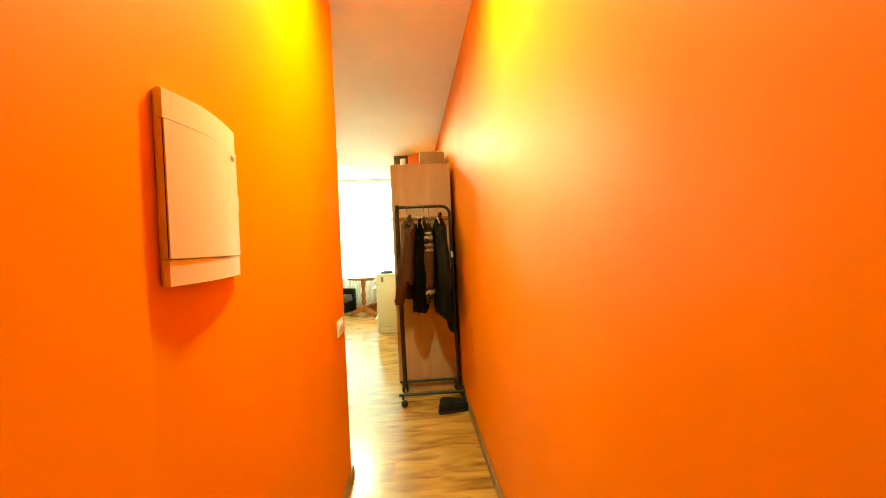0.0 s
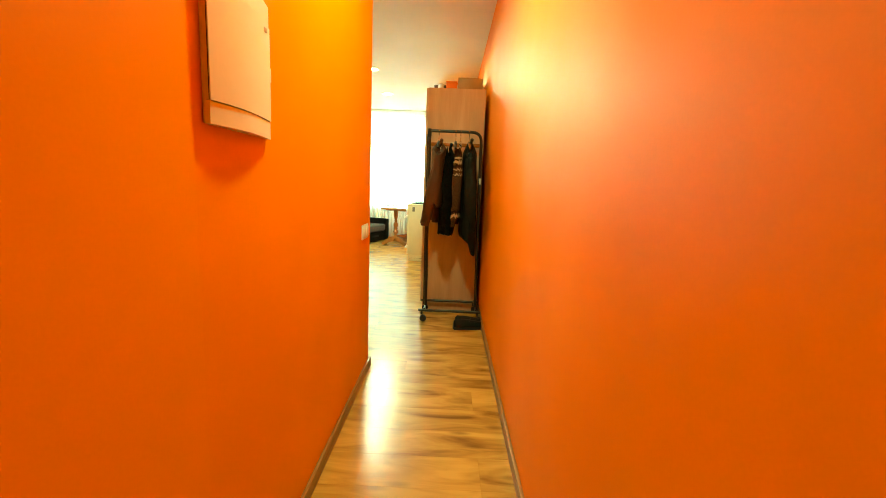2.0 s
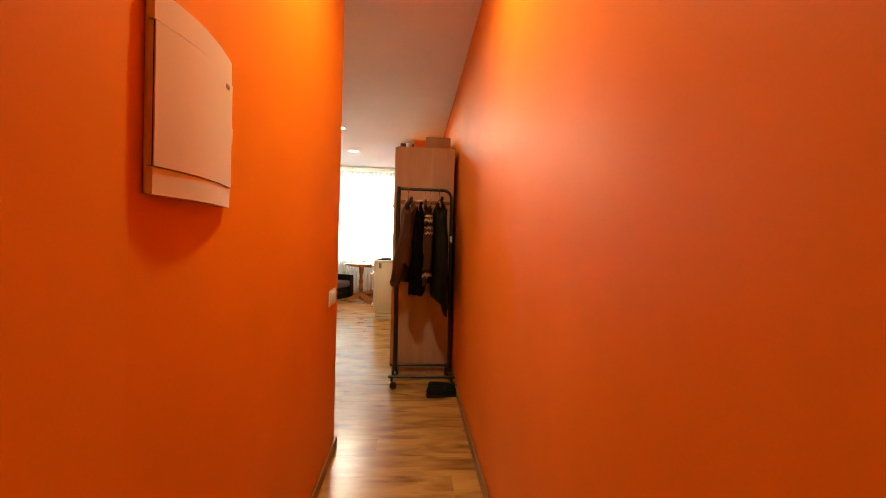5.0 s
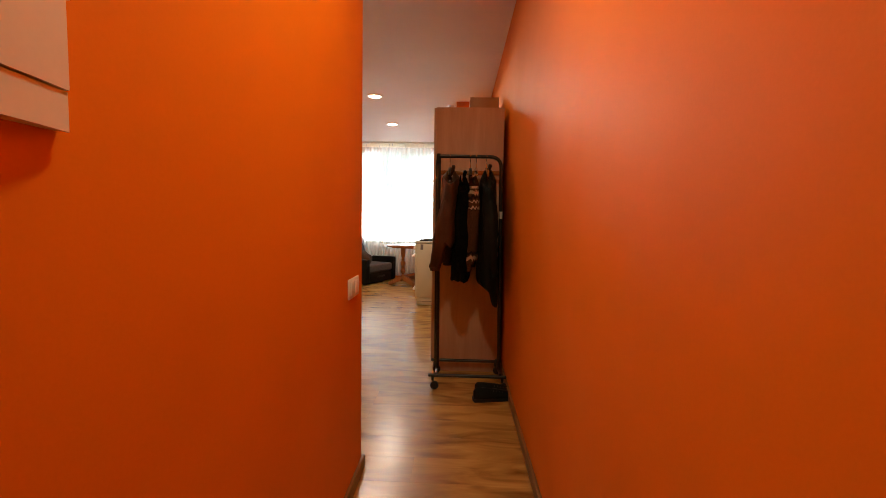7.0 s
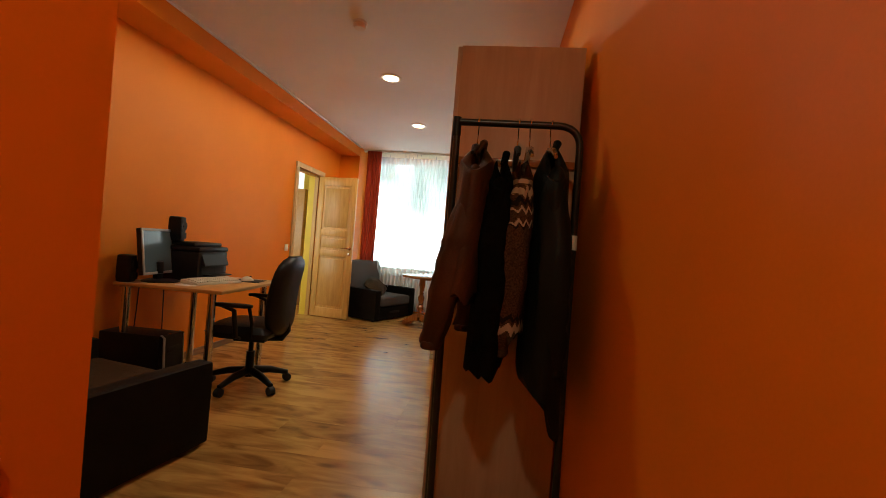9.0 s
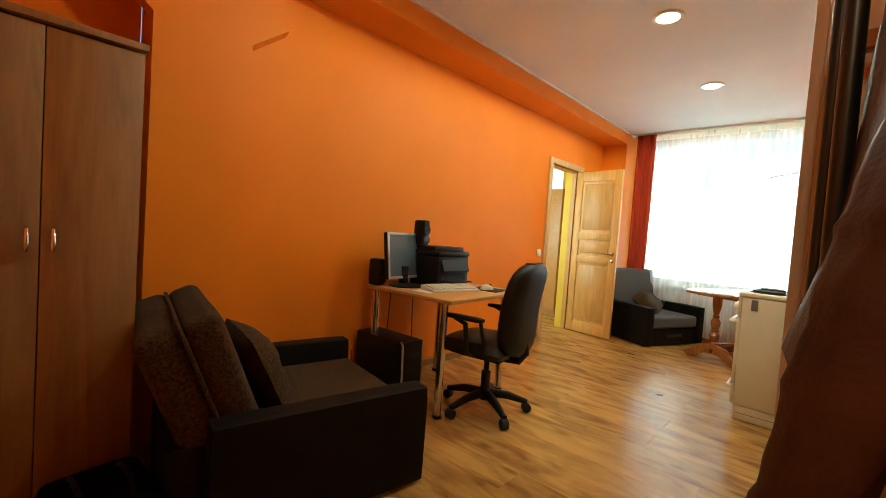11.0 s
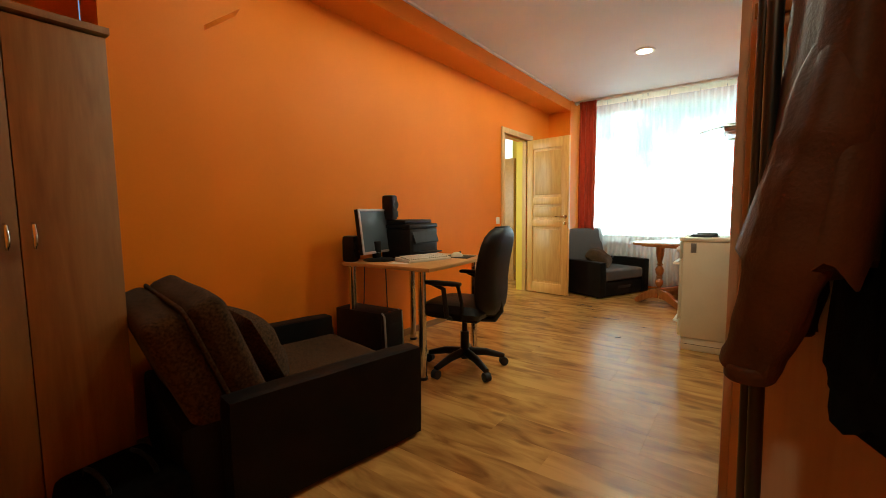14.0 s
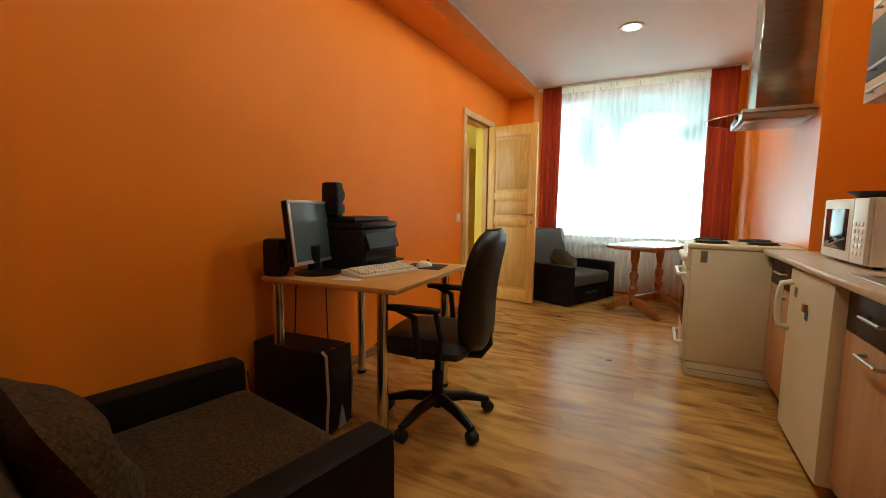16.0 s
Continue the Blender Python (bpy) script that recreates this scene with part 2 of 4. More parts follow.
def laminate(name):
    """Golden rustic oak: broad brown smears along the board, fine fibres and dark knots."""
    m, t, b = nodes_of(name)
    N, L = t.nodes.new, t.links.new
    co, info, off = N("ShaderNodeTexCoord"), N("ShaderNodeObjectInfo"), N("ShaderNodeVectorMath")
    off.operation = "SCALE"; off.inputs[0].default_value = (31, 47, 13)
    L(info.outputs["Random"], off.inputs["Scale"])
    def field(kind, scale, detail=3.0, dist=.4):
        mp, n = N("ShaderNodeMapping"), N(kind)
        mp.inputs["Scale"].default_value = scale
        L(co.outputs["Object"], mp.inputs["Vector"]); L(off.outputs[0], mp.inputs["Location"]); L(mp.outputs[0], n.inputs["Vector"])
        if kind == "ShaderNodeTexNoise":
            n.inputs["Scale"].default_value, n.inputs["Detail"].default_value, n.inputs["Distortion"].default_value = 1, detail, dist
        else:
            n.inputs["Scale"].default_value = 1
        return n
    smear, fibre, knot = field("ShaderNodeTexNoise", (2.7, 10, 1), 4, .8), field("ShaderNodeTexNoise", (7, 120, 1), 3, .2), field("ShaderNodeTexVoronoi", (3.6, 9.5, 1))
    mix = N("ShaderNodeMath"); mix.operation = "MULTIPLY_ADD"; mix.inputs[1].default_value = .07
    L(fibre.outputs["Fac"], mix.inputs[0]); L(smear.outputs["Fac"], mix.inputs[2])
    rp = N("ShaderNodeValToRGB")
    e = rp.color_ramp.elements
    e[0].position, e[0].color = .40, (.52, .295, .082, 1)
    e[1].position, e[1].color = .76, (.185, .080, .021, 1)
    k = e.new(.56); k.color = (.385, .200, .052, 1)
    L(mix.outputs[0], rp.inputs["Fac"])
    kr = N("ShaderNodeMapRange"); kr.interpolation_type = "SMOOTHSTEP"
    kr.inputs["From Min"].default_value, kr.inputs["From Max"].default_value, kr.inputs["To Min"].default_value, kr.inputs["To Max"].default_value = .05, .28, .62, 0
    L(knot.outputs["Distance"], kr.inputs["Value"])
    sel = N("ShaderNodeMath"); sel.operation = "GREATER_THAN"; sel.inputs[1].default_value = .45
    sp = N("ShaderNodeSeparateColor"); L(knot.outputs["Color"], sp.inputs[0]); L(sp.outputs[0], sel.inputs[0])
    km = N("ShaderNodeMath"); km.operation = "MULTIPLY"; L(kr.outputs[0], km.inputs[0]); L(sel.outputs[0], km.inputs[1])
    kn = N("ShaderNodeMix"); kn.data_type = "RGBA"; kn.inputs["B"].default_value = (.10, .042, .013, 1)
    L(km.outputs[0], kn.inputs["Factor"]); L(rp.outputs[0], kn.inputs["A"])
    hs, mr = N("ShaderNodeHueSaturation"), N("ShaderNodeMapRange")
    mr.inputs["To Min"].default_value, mr.inputs["To Max"].default_value = .92, 1.07
    L(info.outputs["Random"], mr.inputs["Value"]); L(mr.outputs[0], hs.inputs["Value"]); L(kn.outputs["Result"], hs.inputs["Color"]); L(hs.outputs[0], b.inputs["Base Color"])
    rr = N("ShaderNodeMapRange"); rr.inputs["To Min"].default_value, rr.inputs["To Max"].default_value = .20, .28
    L(smear.outputs["Fac"], rr.inputs["Value"]); L(rr.outputs[0], b.inputs["Roughness"])
    bp = N("ShaderNodeBump"); bp.inputs["Strength"].default_value, bp.inputs["Distance"].default_value = .07, .002
    L(fibre.outputs["Fac"], bp.inputs["Height"]); L(bp.outputs[0], b.inputs["Normal"])
    b.inputs["Specular IOR Level"].default_value = .56
    return m
OAK = laminate("golden_oak_laminate")
SKIRT = planked("brown_skirting", (.32, .16, .055), (.19, .085, .028), .4, "Y", .08, False)
PINE = planked("varnished_pine", (.70, .43, .125), (.58, .32, .085), .38, "Z", .10, False, 1.5)
PINEFRAME = planked("pale_pine_frame", (.70, .50, .26), (.58, .37, .16), .45, "Z", .06, False)
ASH = planked("ash_laminate", (.54, .37, .26), (.46, .30, .20), .5, "Z", .03, False, .8)
ALDER = planked("alder_laminate", (.30, .160, .050), (.20, .098, .030), .55, "Z", .05, False, .8)
DESKTOP = planked("beech_desktop", (.57, .32, .105), (.49, .26, .08), .36, "Y", .03, False)
TABLEWOOD = planked("turned_beech", (.36, .155, .052), (.26, .10, .032), .16, "Z", .06, False)
FABRIC = surface("brown_woven_upholstery", (.076, .042, .017), (.022, .013, .006), .95, 95, bump=.6, grain=420, spec=.1, sheen=.05)
GREYFAB = surface("grey_woven_upholstery", (.12, .115, .115), (.065, .062, .062), .95, 300, bump=.6, grain=420, spec=.1, sheen=.05)
LEATHER = surface("black_leatherette", (.008, .007, .006), (.005, .0045, .004), .6, 7, bump=.3, grain=260, spec=.14)
CHAIRBLACK = surface("black_padded_leather", (.010, .010, .010), (.006, .006, .006), .45, 8, bump=.25, grain=240, spec=.3)
BLACKPL = surface("black_plastic", (.008, .008, .009), (.005, .005, .005), .45, 20, bump=.1, grain=300, spec=.28)
RUBBER = surface("black_rubber", (.012, .012, .012), None, .7, 20)
BLACKMETAL = surface("black_painted_metal", (.013, .012, .012), (.009, .009, .009), .32, 10, bump=.04)
CHROME = surface("chrome", (.72, .72, .72), (.66, .66, .66), .14, 6, bump=.01, metal=1)
STEEL = surface("brushed_steel", (.50, .47, .44), (.42, .40, .37), .33, 4, (1, 1, 12), bump=.05, metal=1)
HOODSTEEL = surface("dark_brushed_steel", (.26, .22, .18), (.20, .17, .14), .24, 4, (1, 1, 12), bump=.04, metal=1)
SILVER = surface("silver_plastic", (.55, .55, .56), None, .35, 10, bump=.02, metal=.4)
SCREEN = surface("dark_screen", (.10, .14, .165), (.09, .125, .15), .16, 2, bump=0.0, spec=.6)
ENAMEL = surface("cream_enamel", (.70, .66, .50), (.65, .60, .44), .35, 3, bump=.03, grain=60)
WHITEPL = surface("white_plastic", (.82, .80, .75), (.78, .76, .71), .4, 6, bump=.02)
IVORY = surface("ivory_keys", (.72, .66, .52), (.66, .60, .47), .5, 10)
PAPER = surface("paper", (.82, .80, .76), None, .8, 6)
DARKDRAWER = surface("dark_grey_front", (.045, .032, .022), (.032, .023, .016), .55, 5, bump=.05, spec=.3)
COUNTER = surface("speckled_worktop", (.62, .52, .40), (.52, .42, .31), .3, 30, bump=.03)
BEECHFRONT = planked("beech_front", (.52, .30, .15), (.44, .24, .11), .42, "Z", .04, False)
def thick_cloth(name, c1, c2):
    """Woven cloth, with a little light coming through from behind."""
    m = surface(name, c1, c2, .9, 9, (1, 1, .2), bump=.35, grain=500, sheen=.1)
    t = m.node_tree
    tl, mx = t.nodes.new("ShaderNodeBsdfTranslucent"), t.nodes.new("ShaderNodeMixShader")
    tl.inputs["Color"].default_value = (*[min(1, v * 1.5) for v in c1], 1)
    mx.inputs[0].default_value = .28
    t.links.new(t.nodes["Principled BSDF"].outputs[0], mx.inputs[1]); t.links.new(tl.outputs[0], mx.inputs[2])
    t.links.new(mx.outputs[0], t.nodes["Material Output"].inputs["Surface"])
    return m
REDCLOTH = thick_cloth("brick_red_curtain", (.37, .036, .010), (.28, .026, .008))
SHEER = veil("white_sheer", (.93, .94, .94), .48)
BROWNHIDE = surface("brown_leather", (.074, .028, .010), (.040, .015, .006), .56, 5, bump=.24, grain=160, spec=.20, crease=.25)
BLACKHIDE = surface("black_green_leather", (.008, .010, .009), (.005, .006, .006), .55, 6, bump=.18, grain=160, spec=.14, crease=.35)
BLACKWOOL = surface("black_wool", (.005, .005, .005), (.003, .003, .003), .95, 40, bump=.4, grain=400, spec=.03)
KNIT = knitted("brown_patterned_knit", (.085, .042, .022), (.40, .29, .20), (.012, .009, .008),
               [(1.375, .008, .0, True), (1.33, .013, 1.2, True), (1.298, .008, 1.2, False), (1.272, .005, 1.2, True), (1.243, .006, -1.2, False), (1.25, .005, -1.2, True), (.938, .008, 1.2, False), (.905, .013, 1.2, True)])
LAMPGLASS = glowing("lamp_glass", (1.0, .86, .62), 16)
PANE = glass("window_pane")
HOODGLASS = glass("hood_glass", (.28, .31, .30))
SMOKED = surface("smoked_glass", (.02, .02, .02), None, .08, 2, bump=0.0, spec=.6)
def daylight(name, power):
    """Bright hazy sky with leafy gaps, far behind the window."""
    m, t, b = nodes_of(name)
    N, L = t.nodes.new, t.links.new
    co, n1, rp, em = N("ShaderNodeTexCoord"), N("ShaderNodeTexNoise"), N("ShaderNodeValToRGB"), N("ShaderNodeEmission")
    n1.inputs["Scale"].default_value, n1.inputs["Detail"].default_value, n1.inputs["Roughness"].default_value = .38, 6, .6
    L(co.outputs["Object"], n1.inputs["Vector"])
    sp, up = N("ShaderNodeSeparateXYZ"), N("ShaderNodeMath")
    up.operation, up.inputs[1].default_value = "MULTIPLY_ADD", -.075
    L(co.outputs["Object"], sp.inputs[0]); L(sp.outputs["Z"], up.inputs[0]); L(n1.outputs["Fac"], up.inputs[2]); L(up.outputs[0], rp.inputs["Fac"])
    e = rp.color_ramp.elements
    e[0].position, e[1].position = .17, .60
    e[0].color, e[1].color = (.018, .038, .034, 1), (.90, .96, 1.0, 1)
    em.inputs["Strength"].default_value = power
    L(rp.outputs[0], em.inputs["Color"]); L(em.outputs[0], t.nodes["Material Output"].inputs["Surface"])
    return m
DAYLIGHT = daylight("daylight_backdrop", 11.5)
OUTSIDE = surface("garden_green", (.10, .20, .05), (.03, .07, .02), .9, 1.3)
CARD = surface("brown_card", (.42, .27, .15), (.36, .22, .12), .8, 6)
ORANGECARD = surface("orange_card", (.75, .16, .02), None, .6, 6)
BLUE = surface("blue_sticker", (.05, .16, .45), None, .4, 10)
CABLE = surface("dark_cable", (.02, .018, .016), None, .5, 10)


# ---- building helpers ----
def mesh(bm, name, material, smooth=False):
    me = bpy.data.meshes.new(name)
    bmesh.ops.recalc_face_normals(bm, faces=bm.faces)
    bm.to_mesh(me)
    bm.free()
    me.materials.append(material)
    if smooth:
        me.shade_smooth()
        me.set_sharp_from_angle(angle=radians(38))
    return me


def part(name, bm, material, parent=None, label="", at=None, smooth=True):
    ob = new(name, mesh(bm, name, material, smooth))
    if parent is not None:
        ob.parent = parent
    if at is not None:
        ob.matrix_basis = at
    return tagged(ob, label)


def thing(name, label, category, m=None, group=""):
    ob = new(name)
    ob.empty_display_size = .1
    if m is not None:
        ob.matrix_basis = m
    return tagged(ob, label, category, group)


def setting(name, bm, material, label="", smooth=False):
    return tagged(part(name, bm, material, None, label, None, smooth), kind="structure")


def box(x0, x1, y0, y1, z0, z1, r=0.0, seg=2, bm=None):
    bm = bm or bmesh.new()
    vs = bmesh.ops.create_cube(bm, size=1)["verts"]
    for v in vs:
        v.co = Vector(((x0 + x1) / 2 + v.co.x * (x1 - x0), (y0 + y1) / 2 + v.co.y * (y1 - y0), (z0 + z1) / 2 + v.co.z * (z1 - z0)))
    if r:
        es = {e for v in vs for e in v.link_edges}
        bmesh.ops.bevel(bm, geom=list(es), offset=r, segments=seg, profile=.5, affect="EDGES")
    return bm


def boxes(*rows, r=0.0):
    bm = bmesh.new()
    for row in rows:
        box(*row, r=r, bm=bm)
    return bm


def tube(pts, rad, seg=10, bm=None, closed=False, caps=True):
    """A round bar along the points; rad: a number or one per point."""
    bm = bm or bmesh.new()
    pts = [Vector(p) for p in pts]
    rings, n = [], len(pts)
    up = None
    for i, p in enumerate(pts):
        a, b = pts[(i - 1) % n if closed else max(i - 1, 0)], pts[(i + 1) % n if closed else min(i + 1, n - 1)]
        d = (b - a).normalized()
        if up is None:
            up = d.orthogonal().normalized()
        else:
            up = (up - d * up.dot(d)).normalized()
        side = d.cross(up)
        q = rad[i] if isinstance(rad, (list, tuple)) else rad
        rings.append([bm.verts.new(p + (up * math.cos(k * math.tau / seg) + side * math.sin(k * math.tau / seg)) * q) for k in range(seg)])
    for i in range(n if closed else n - 1):
        r0, r1 = rings[i], rings[(i + 1) % n]
        for k in range(seg):
            bm.faces.new((r0[k], r0[(k + 1) % seg], r1[(k + 1) % seg], r1[k]))
    if caps and not closed:
        bm.faces.new(rings[0]); bm.faces.new(rings[-1])
    return bm


def arc(p, q, c, n=6):
    """Points from p to q on a rounded corner at c."""
    p, q, c = Vector(p), Vector(q), Vector(c)
    return [(p * (1 - t) + c * t) * (1 - t) + (c * (1 - t) + q * t) * t for t in [i / n for i in range(n + 1)]]


def lathe(profile, seg=20, bm=None, base=(0, 0, 0)):
    """A turned shape about z from (radius, height) pairs."""
    bm = bm or bmesh.new()
    o = Vector(base)
    rings = [[bm.verts.new(o + Vector((r * math.cos(k * math.tau / seg), r * math.sin(k * math.tau / seg), z))) for k in range(seg)] for r, z in profile]
    for a, b in zip(rings, rings[1:]):
        for k in range(seg):
            bm.faces.new((a[k], a[(k + 1) % seg], b[(k + 1) % seg], b[k]))
    bm.faces.new(rings[0]); bm.faces.new(rings[-1])
    return bm


def prism(outline, axis, a, b, r=0.0, bm=None):
    """A flat outline pushed along x, y or z from a to b."""
    bm = bm or bmesh.new()
    def put(p, d):
        return Vector({"x": (d, p[0], p[1]), "y": (p[0], d, p[1]), "z": (p[0], p[1], d)}[axis])
    lo, hi = [bm.verts.new(put(p, a)) for p in outline], [bm.verts.new(put(p, b)) for p in outline]
    n = len(outline)
    fs = [bm.faces.new(lo), bm.faces.new(hi)] + [bm.faces.new((lo[i], lo[(i + 1) % n], hi[(i + 1) % n], hi[i])) for i in range(n)]
    if r:
        bmesh.ops.bevel(bm, geom=list({e for f in fs for e in f.edges}), offset=r, segments=2, profile=.5, affect="EDGES")
    return bm


def cushion(sx, sy, sz, puff=.35, n=12, rough=.0, seed=0):
    """A stuffed cushion about its middle, flat side down z, with pinched edges."""
    bm = bmesh.new()
    bmesh.ops.create_grid(bm, x_segments=n, y_segments=n, size=.5)
    top = list(bm.verts)
    geo = bmesh.ops.duplicate(bm, geom=list(bm.verts) + list(bm.edges) + list(bm.faces))["geom"]
    low = [v for v in geo if isinstance(v, bmesh.types.BMVert)]
    for s, vs in ((1, top), (-1, low)):
        for v in vs:
            u, w = v.co.x * 2, v.co.y * 2
            h = max(0, (1 - abs(u) ** 3.2) * (1 - abs(w) ** 3.2)) ** puff
            wob = rough * noise.noise(Vector((u * 1.7 + seed, w * 1.7, s)))
            v.co = Vector((v.co.x * sx * (1 - .05 * w * w), v.co.y * sy * (1 - .05 * u * u), s * sz / 2 * h + wob * h))
    bmesh.ops.remove_doubles(bm, verts=bm.verts, dist=.0008)
    return bm


def softbox(x0, x1, y0, y1, z0, z1, r=.03, wob=.006, cuts=5, seed=0):
    """An upholstered block: rounded edges and a slightly uneven face."""
    bm = box(x0, x1, y0, y1, z0, z1)
    bmesh.ops.subdivide_edges(bm, edges=bm.edges, cuts=cuts, use_grid_fill=True)
    c, h = Vector(((x0 + x1) / 2, (y0 + y1) / 2, (z0 + z1) / 2)), Vector(((x1 - x0) / 2, (y1 - y0) / 2, (z1 - z0) / 2))
    for v in bm.verts:
        p = v.co - c
        q = Vector([max(-h[i] + r, min(h[i] - r, p[i])) for i in range(3)])
        d = p - q
        if d.length > 1e-6:
            p = q + d.normalized() * r
        v.co = c + p + p.normalized() * wob * noise.noise(v.co * 4 + Vector((seed, 0, 0)))
    return bm


# ---- setting: floor, walls, ceiling ----
XR, XL, XW = .50, -.29, -2.44        # corridor's two walls, the room's long wall
YC, YE = 2.51, 8.95                  # corridor's end, window wall
JX, JY = .165, 6.29                  # kitchen recess ends here
floor = setting("floor", box(-4.6, 1.0, -1.4, YE, -.12, -.012), surface("screed", (.3, .28, .25)))
ceiling = setting("ceiling", boxes((-2.9, .66, -1.4, YE + .1, H, H + .1)), WHITE)
setting("wall_corridor_right", box(XR, XR + .15, -1.4, JY, 0, H), ORANGE)
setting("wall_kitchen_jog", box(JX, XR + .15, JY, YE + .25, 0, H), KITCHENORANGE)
setting("wall_corridor_left", prism([(XL - .14, -1.2), (XL + .13, -1.2), (XL, .80), (XL, YC), (XL - .14, YC)], "z", 0, H), ORANGE)
setting("wall_near", box(-2.75, XL - .14, YC - .14, YC, 0, H), ORANGE)
setting("wall_entrance", box(-.7, .66, -1.4, -1.25, 0, H), ORANGE)
setting("wall_recess", box(-2.75, -2.62, YC, 3.25, 0, H), ORANGE)
DY0, DY1, DZ = 7.14, 7.83, 2.025
setting("wall_long", boxes((XW - .16, XW, 3.25, DY0, 0, H), (XW - .16, XW, DY1, YE, 0, H), (XW - .16, XW, DY0, DY1, DZ, H)), ORANGE)
setting("ceiling_beam", box(XW, -2.12, 3.0, 8.51, 2.49, H), ORANGE)
setting("wall_pier", box(XW, -2.118, 8.51, YE, 0, H), ORANGE)
def splayed(outline, x0, x1, spread):
    """An upright outline in y and z whose foot on the wall stands out by its spread."""
    bm = bmesh.new()
    back = [bm.verts.new((x0, y + e, z - e * .9)) for (y, z), e in zip(outline, spread)]
    front = [bm.verts.new((x1, y, z)) for y, z in outline]
    n = len(outline)
    bm.faces.new(back); bm.faces.new(front)
    for i in range(n):
        bm.faces.new((back[i], back[(i + 1) % n], front[(i + 1) % n], front[i]))
    return bm
setting("pilaster", splayed([(3.25, 0), (3.70, 0), (3.70, 2.072), (3.90, 2.228), (3.90, 2.49), (3.0, 2.49), (3.0, 2.285), (3.25, 2.065)], XW, -2.36, [0, 0, .014, .014, .0, 0, 0, 0]), ORANGE)
WX0, WX1, WZ0, WZ1 = -2.02, -.02, .65, 2.57
setting("wall_window", boxes((XW - .16, WX0, YE, YE + .25, 0, H), (WX1, JX, YE, YE + .25, 0, H), (WX0, WX1, YE, YE + .25, 0, WZ0), (WX0, WX1, YE, YE + .25, WZ1, H)), ORANGE)
setting("trim", boxes((-2.12, -2.102, 3.0, 8.51, H - .018, H - .0005)), TRIMW)
for n, b in (("baseboard", box(XR - .016, XR - .0005, -1.2, 3.86, 0, .058, .004)), ("baseboard", box(XL + .0005, XL + .016, .80, YC + .016, 0, .058, .004)),
             ("baseboard", box(XL - .4, XL + .016, YC + .0005, YC + .016, 0, .058, .004)),
             ("baseboard", box(XW + .0005, XW + .016, 3.72, 7.065, 0, .058, .004)), ("baseboard", box(XW + .0005, XW + .016, 7.96, 8.50, 0, .058, .004))):
    setting(n, b, SKIRT)

# the room beyond the door: yellow walls, ceiling
# the opening in the y 6.3 wall is unseen, made for the added lamp
setting("wall_yellow", boxes((-4.6, -4.5, 6.3, 9.2, 0, H), (-4.5, -3.75, 9.1, 9.2, 0, H), (-3.32, XW - .16, 9.1, 9.2, 0, H), (-3.75, -3.32, 9.1, 9.2, 0, 1.95), (-3.75, -3.32, 9.1, 9.2, 2.35, H), (-4.5, -4.2, 6.3, 6.4, 0, H), (-3.2, XW - .16, 6.3, 6.4, 0, H), (-4.2, -3.2, 6.3, 6.4, 0, .8), (-4.2, -3.2, 6.3, 6.4, 2.3, H), (XW - .17, XW - .161, 6.4, DY0 - .02, 0, H), (XW - .17, XW - .161, DY1 + .02, 9.1, 0, H)), YELLOW)
setting("ceiling_side_room", box(-4.6, XW - .16, 6.3, 9.2, H, H + .1), WHITE)

# made-up backlit pane for the bright white patch above the cabinet
patch_pane = tagged(new("window_2"), "backlit frosted pane added in the yellow wall as a bright white patch", kind="structure")
part("pane", box(-3.75, -3.32, 9.14, 9.148, 1.95, 2.35), veil("frosted_glass", (.95, .95, .93), .06), patch_pane)
part("window_frame", boxes((-3.75, -3.32, 9.12, 9.139, 1.95, 1.975), (-3.75, -3.32, 9.12, 9.139, 2.325, 2.35)), TRIMW, patch_pane)

# window: frame, sill, panes
win = tagged(new("window_1"), "white painted casement window with a deep sill", kind="structure")
fy = YE + .12
part("window_frame", boxes((WX0, WX0 + .07, fy, fy + .06, WZ0, WZ1), (WX1 - .07, WX1, fy, fy + .06, WZ0, WZ1), (WX0 + .07, WX1 - .07, fy, fy + .06, WZ0, WZ0 + .07), (WX0 + .07, WX1 - .07, fy, fy + .06, WZ1 - .07, WZ1),
                           (WX0 + .07, WX1 - .07, fy + .01, fy + .05, 2.28, 2.30)), TRIMW, win)
part("window_sill", box(WX0 - .06, WX1 + .06, YE - .10, YE + .18, WZ0 - .035, WZ0 + .003, .008), TRIMW, win)
for x0, x1, z0, z1 in ((WX0 + .07, WX1 - .07, WZ0 + .07, 2.28), (WX0 + .07, WX1 - .07, 2.30, WZ1 - .07)):
    p = part("pane", box(x0, x1, fy + .026, fy + .032, z0, z1), PANE, win)
    p.visible_shadow = False

ra = thing("radiator", "white ribbed panel radiator under the window", "radiator", pose(0, 0, 0))
part("panel", box(-1.68, -.36, 8.865, 8.925, .10, .575, .006), TRIMW, ra)
for k in range(22):
    part("rib", box(-1.65 + k * .0585, -1.615 + k * .0585, 8.857, 8.8645, .13, .545, .003, 1), TRIMW, ra)
for x in (-1.5, -.55):
    part("bracket", box(x - .02, x + .02, 8.9255, YE - .0005, .5, .54), STEEL, ra)

# outside: lawn and hedge in the distance, behind the sheer curtain
setting("backdrop", box(-9, 6, 15.0, 15.05, -4, 9), DAYLIGHT)
setting("ground", box(-60, 60, YE + .3, 120, -2.2, -2.0), OUTSIDE)

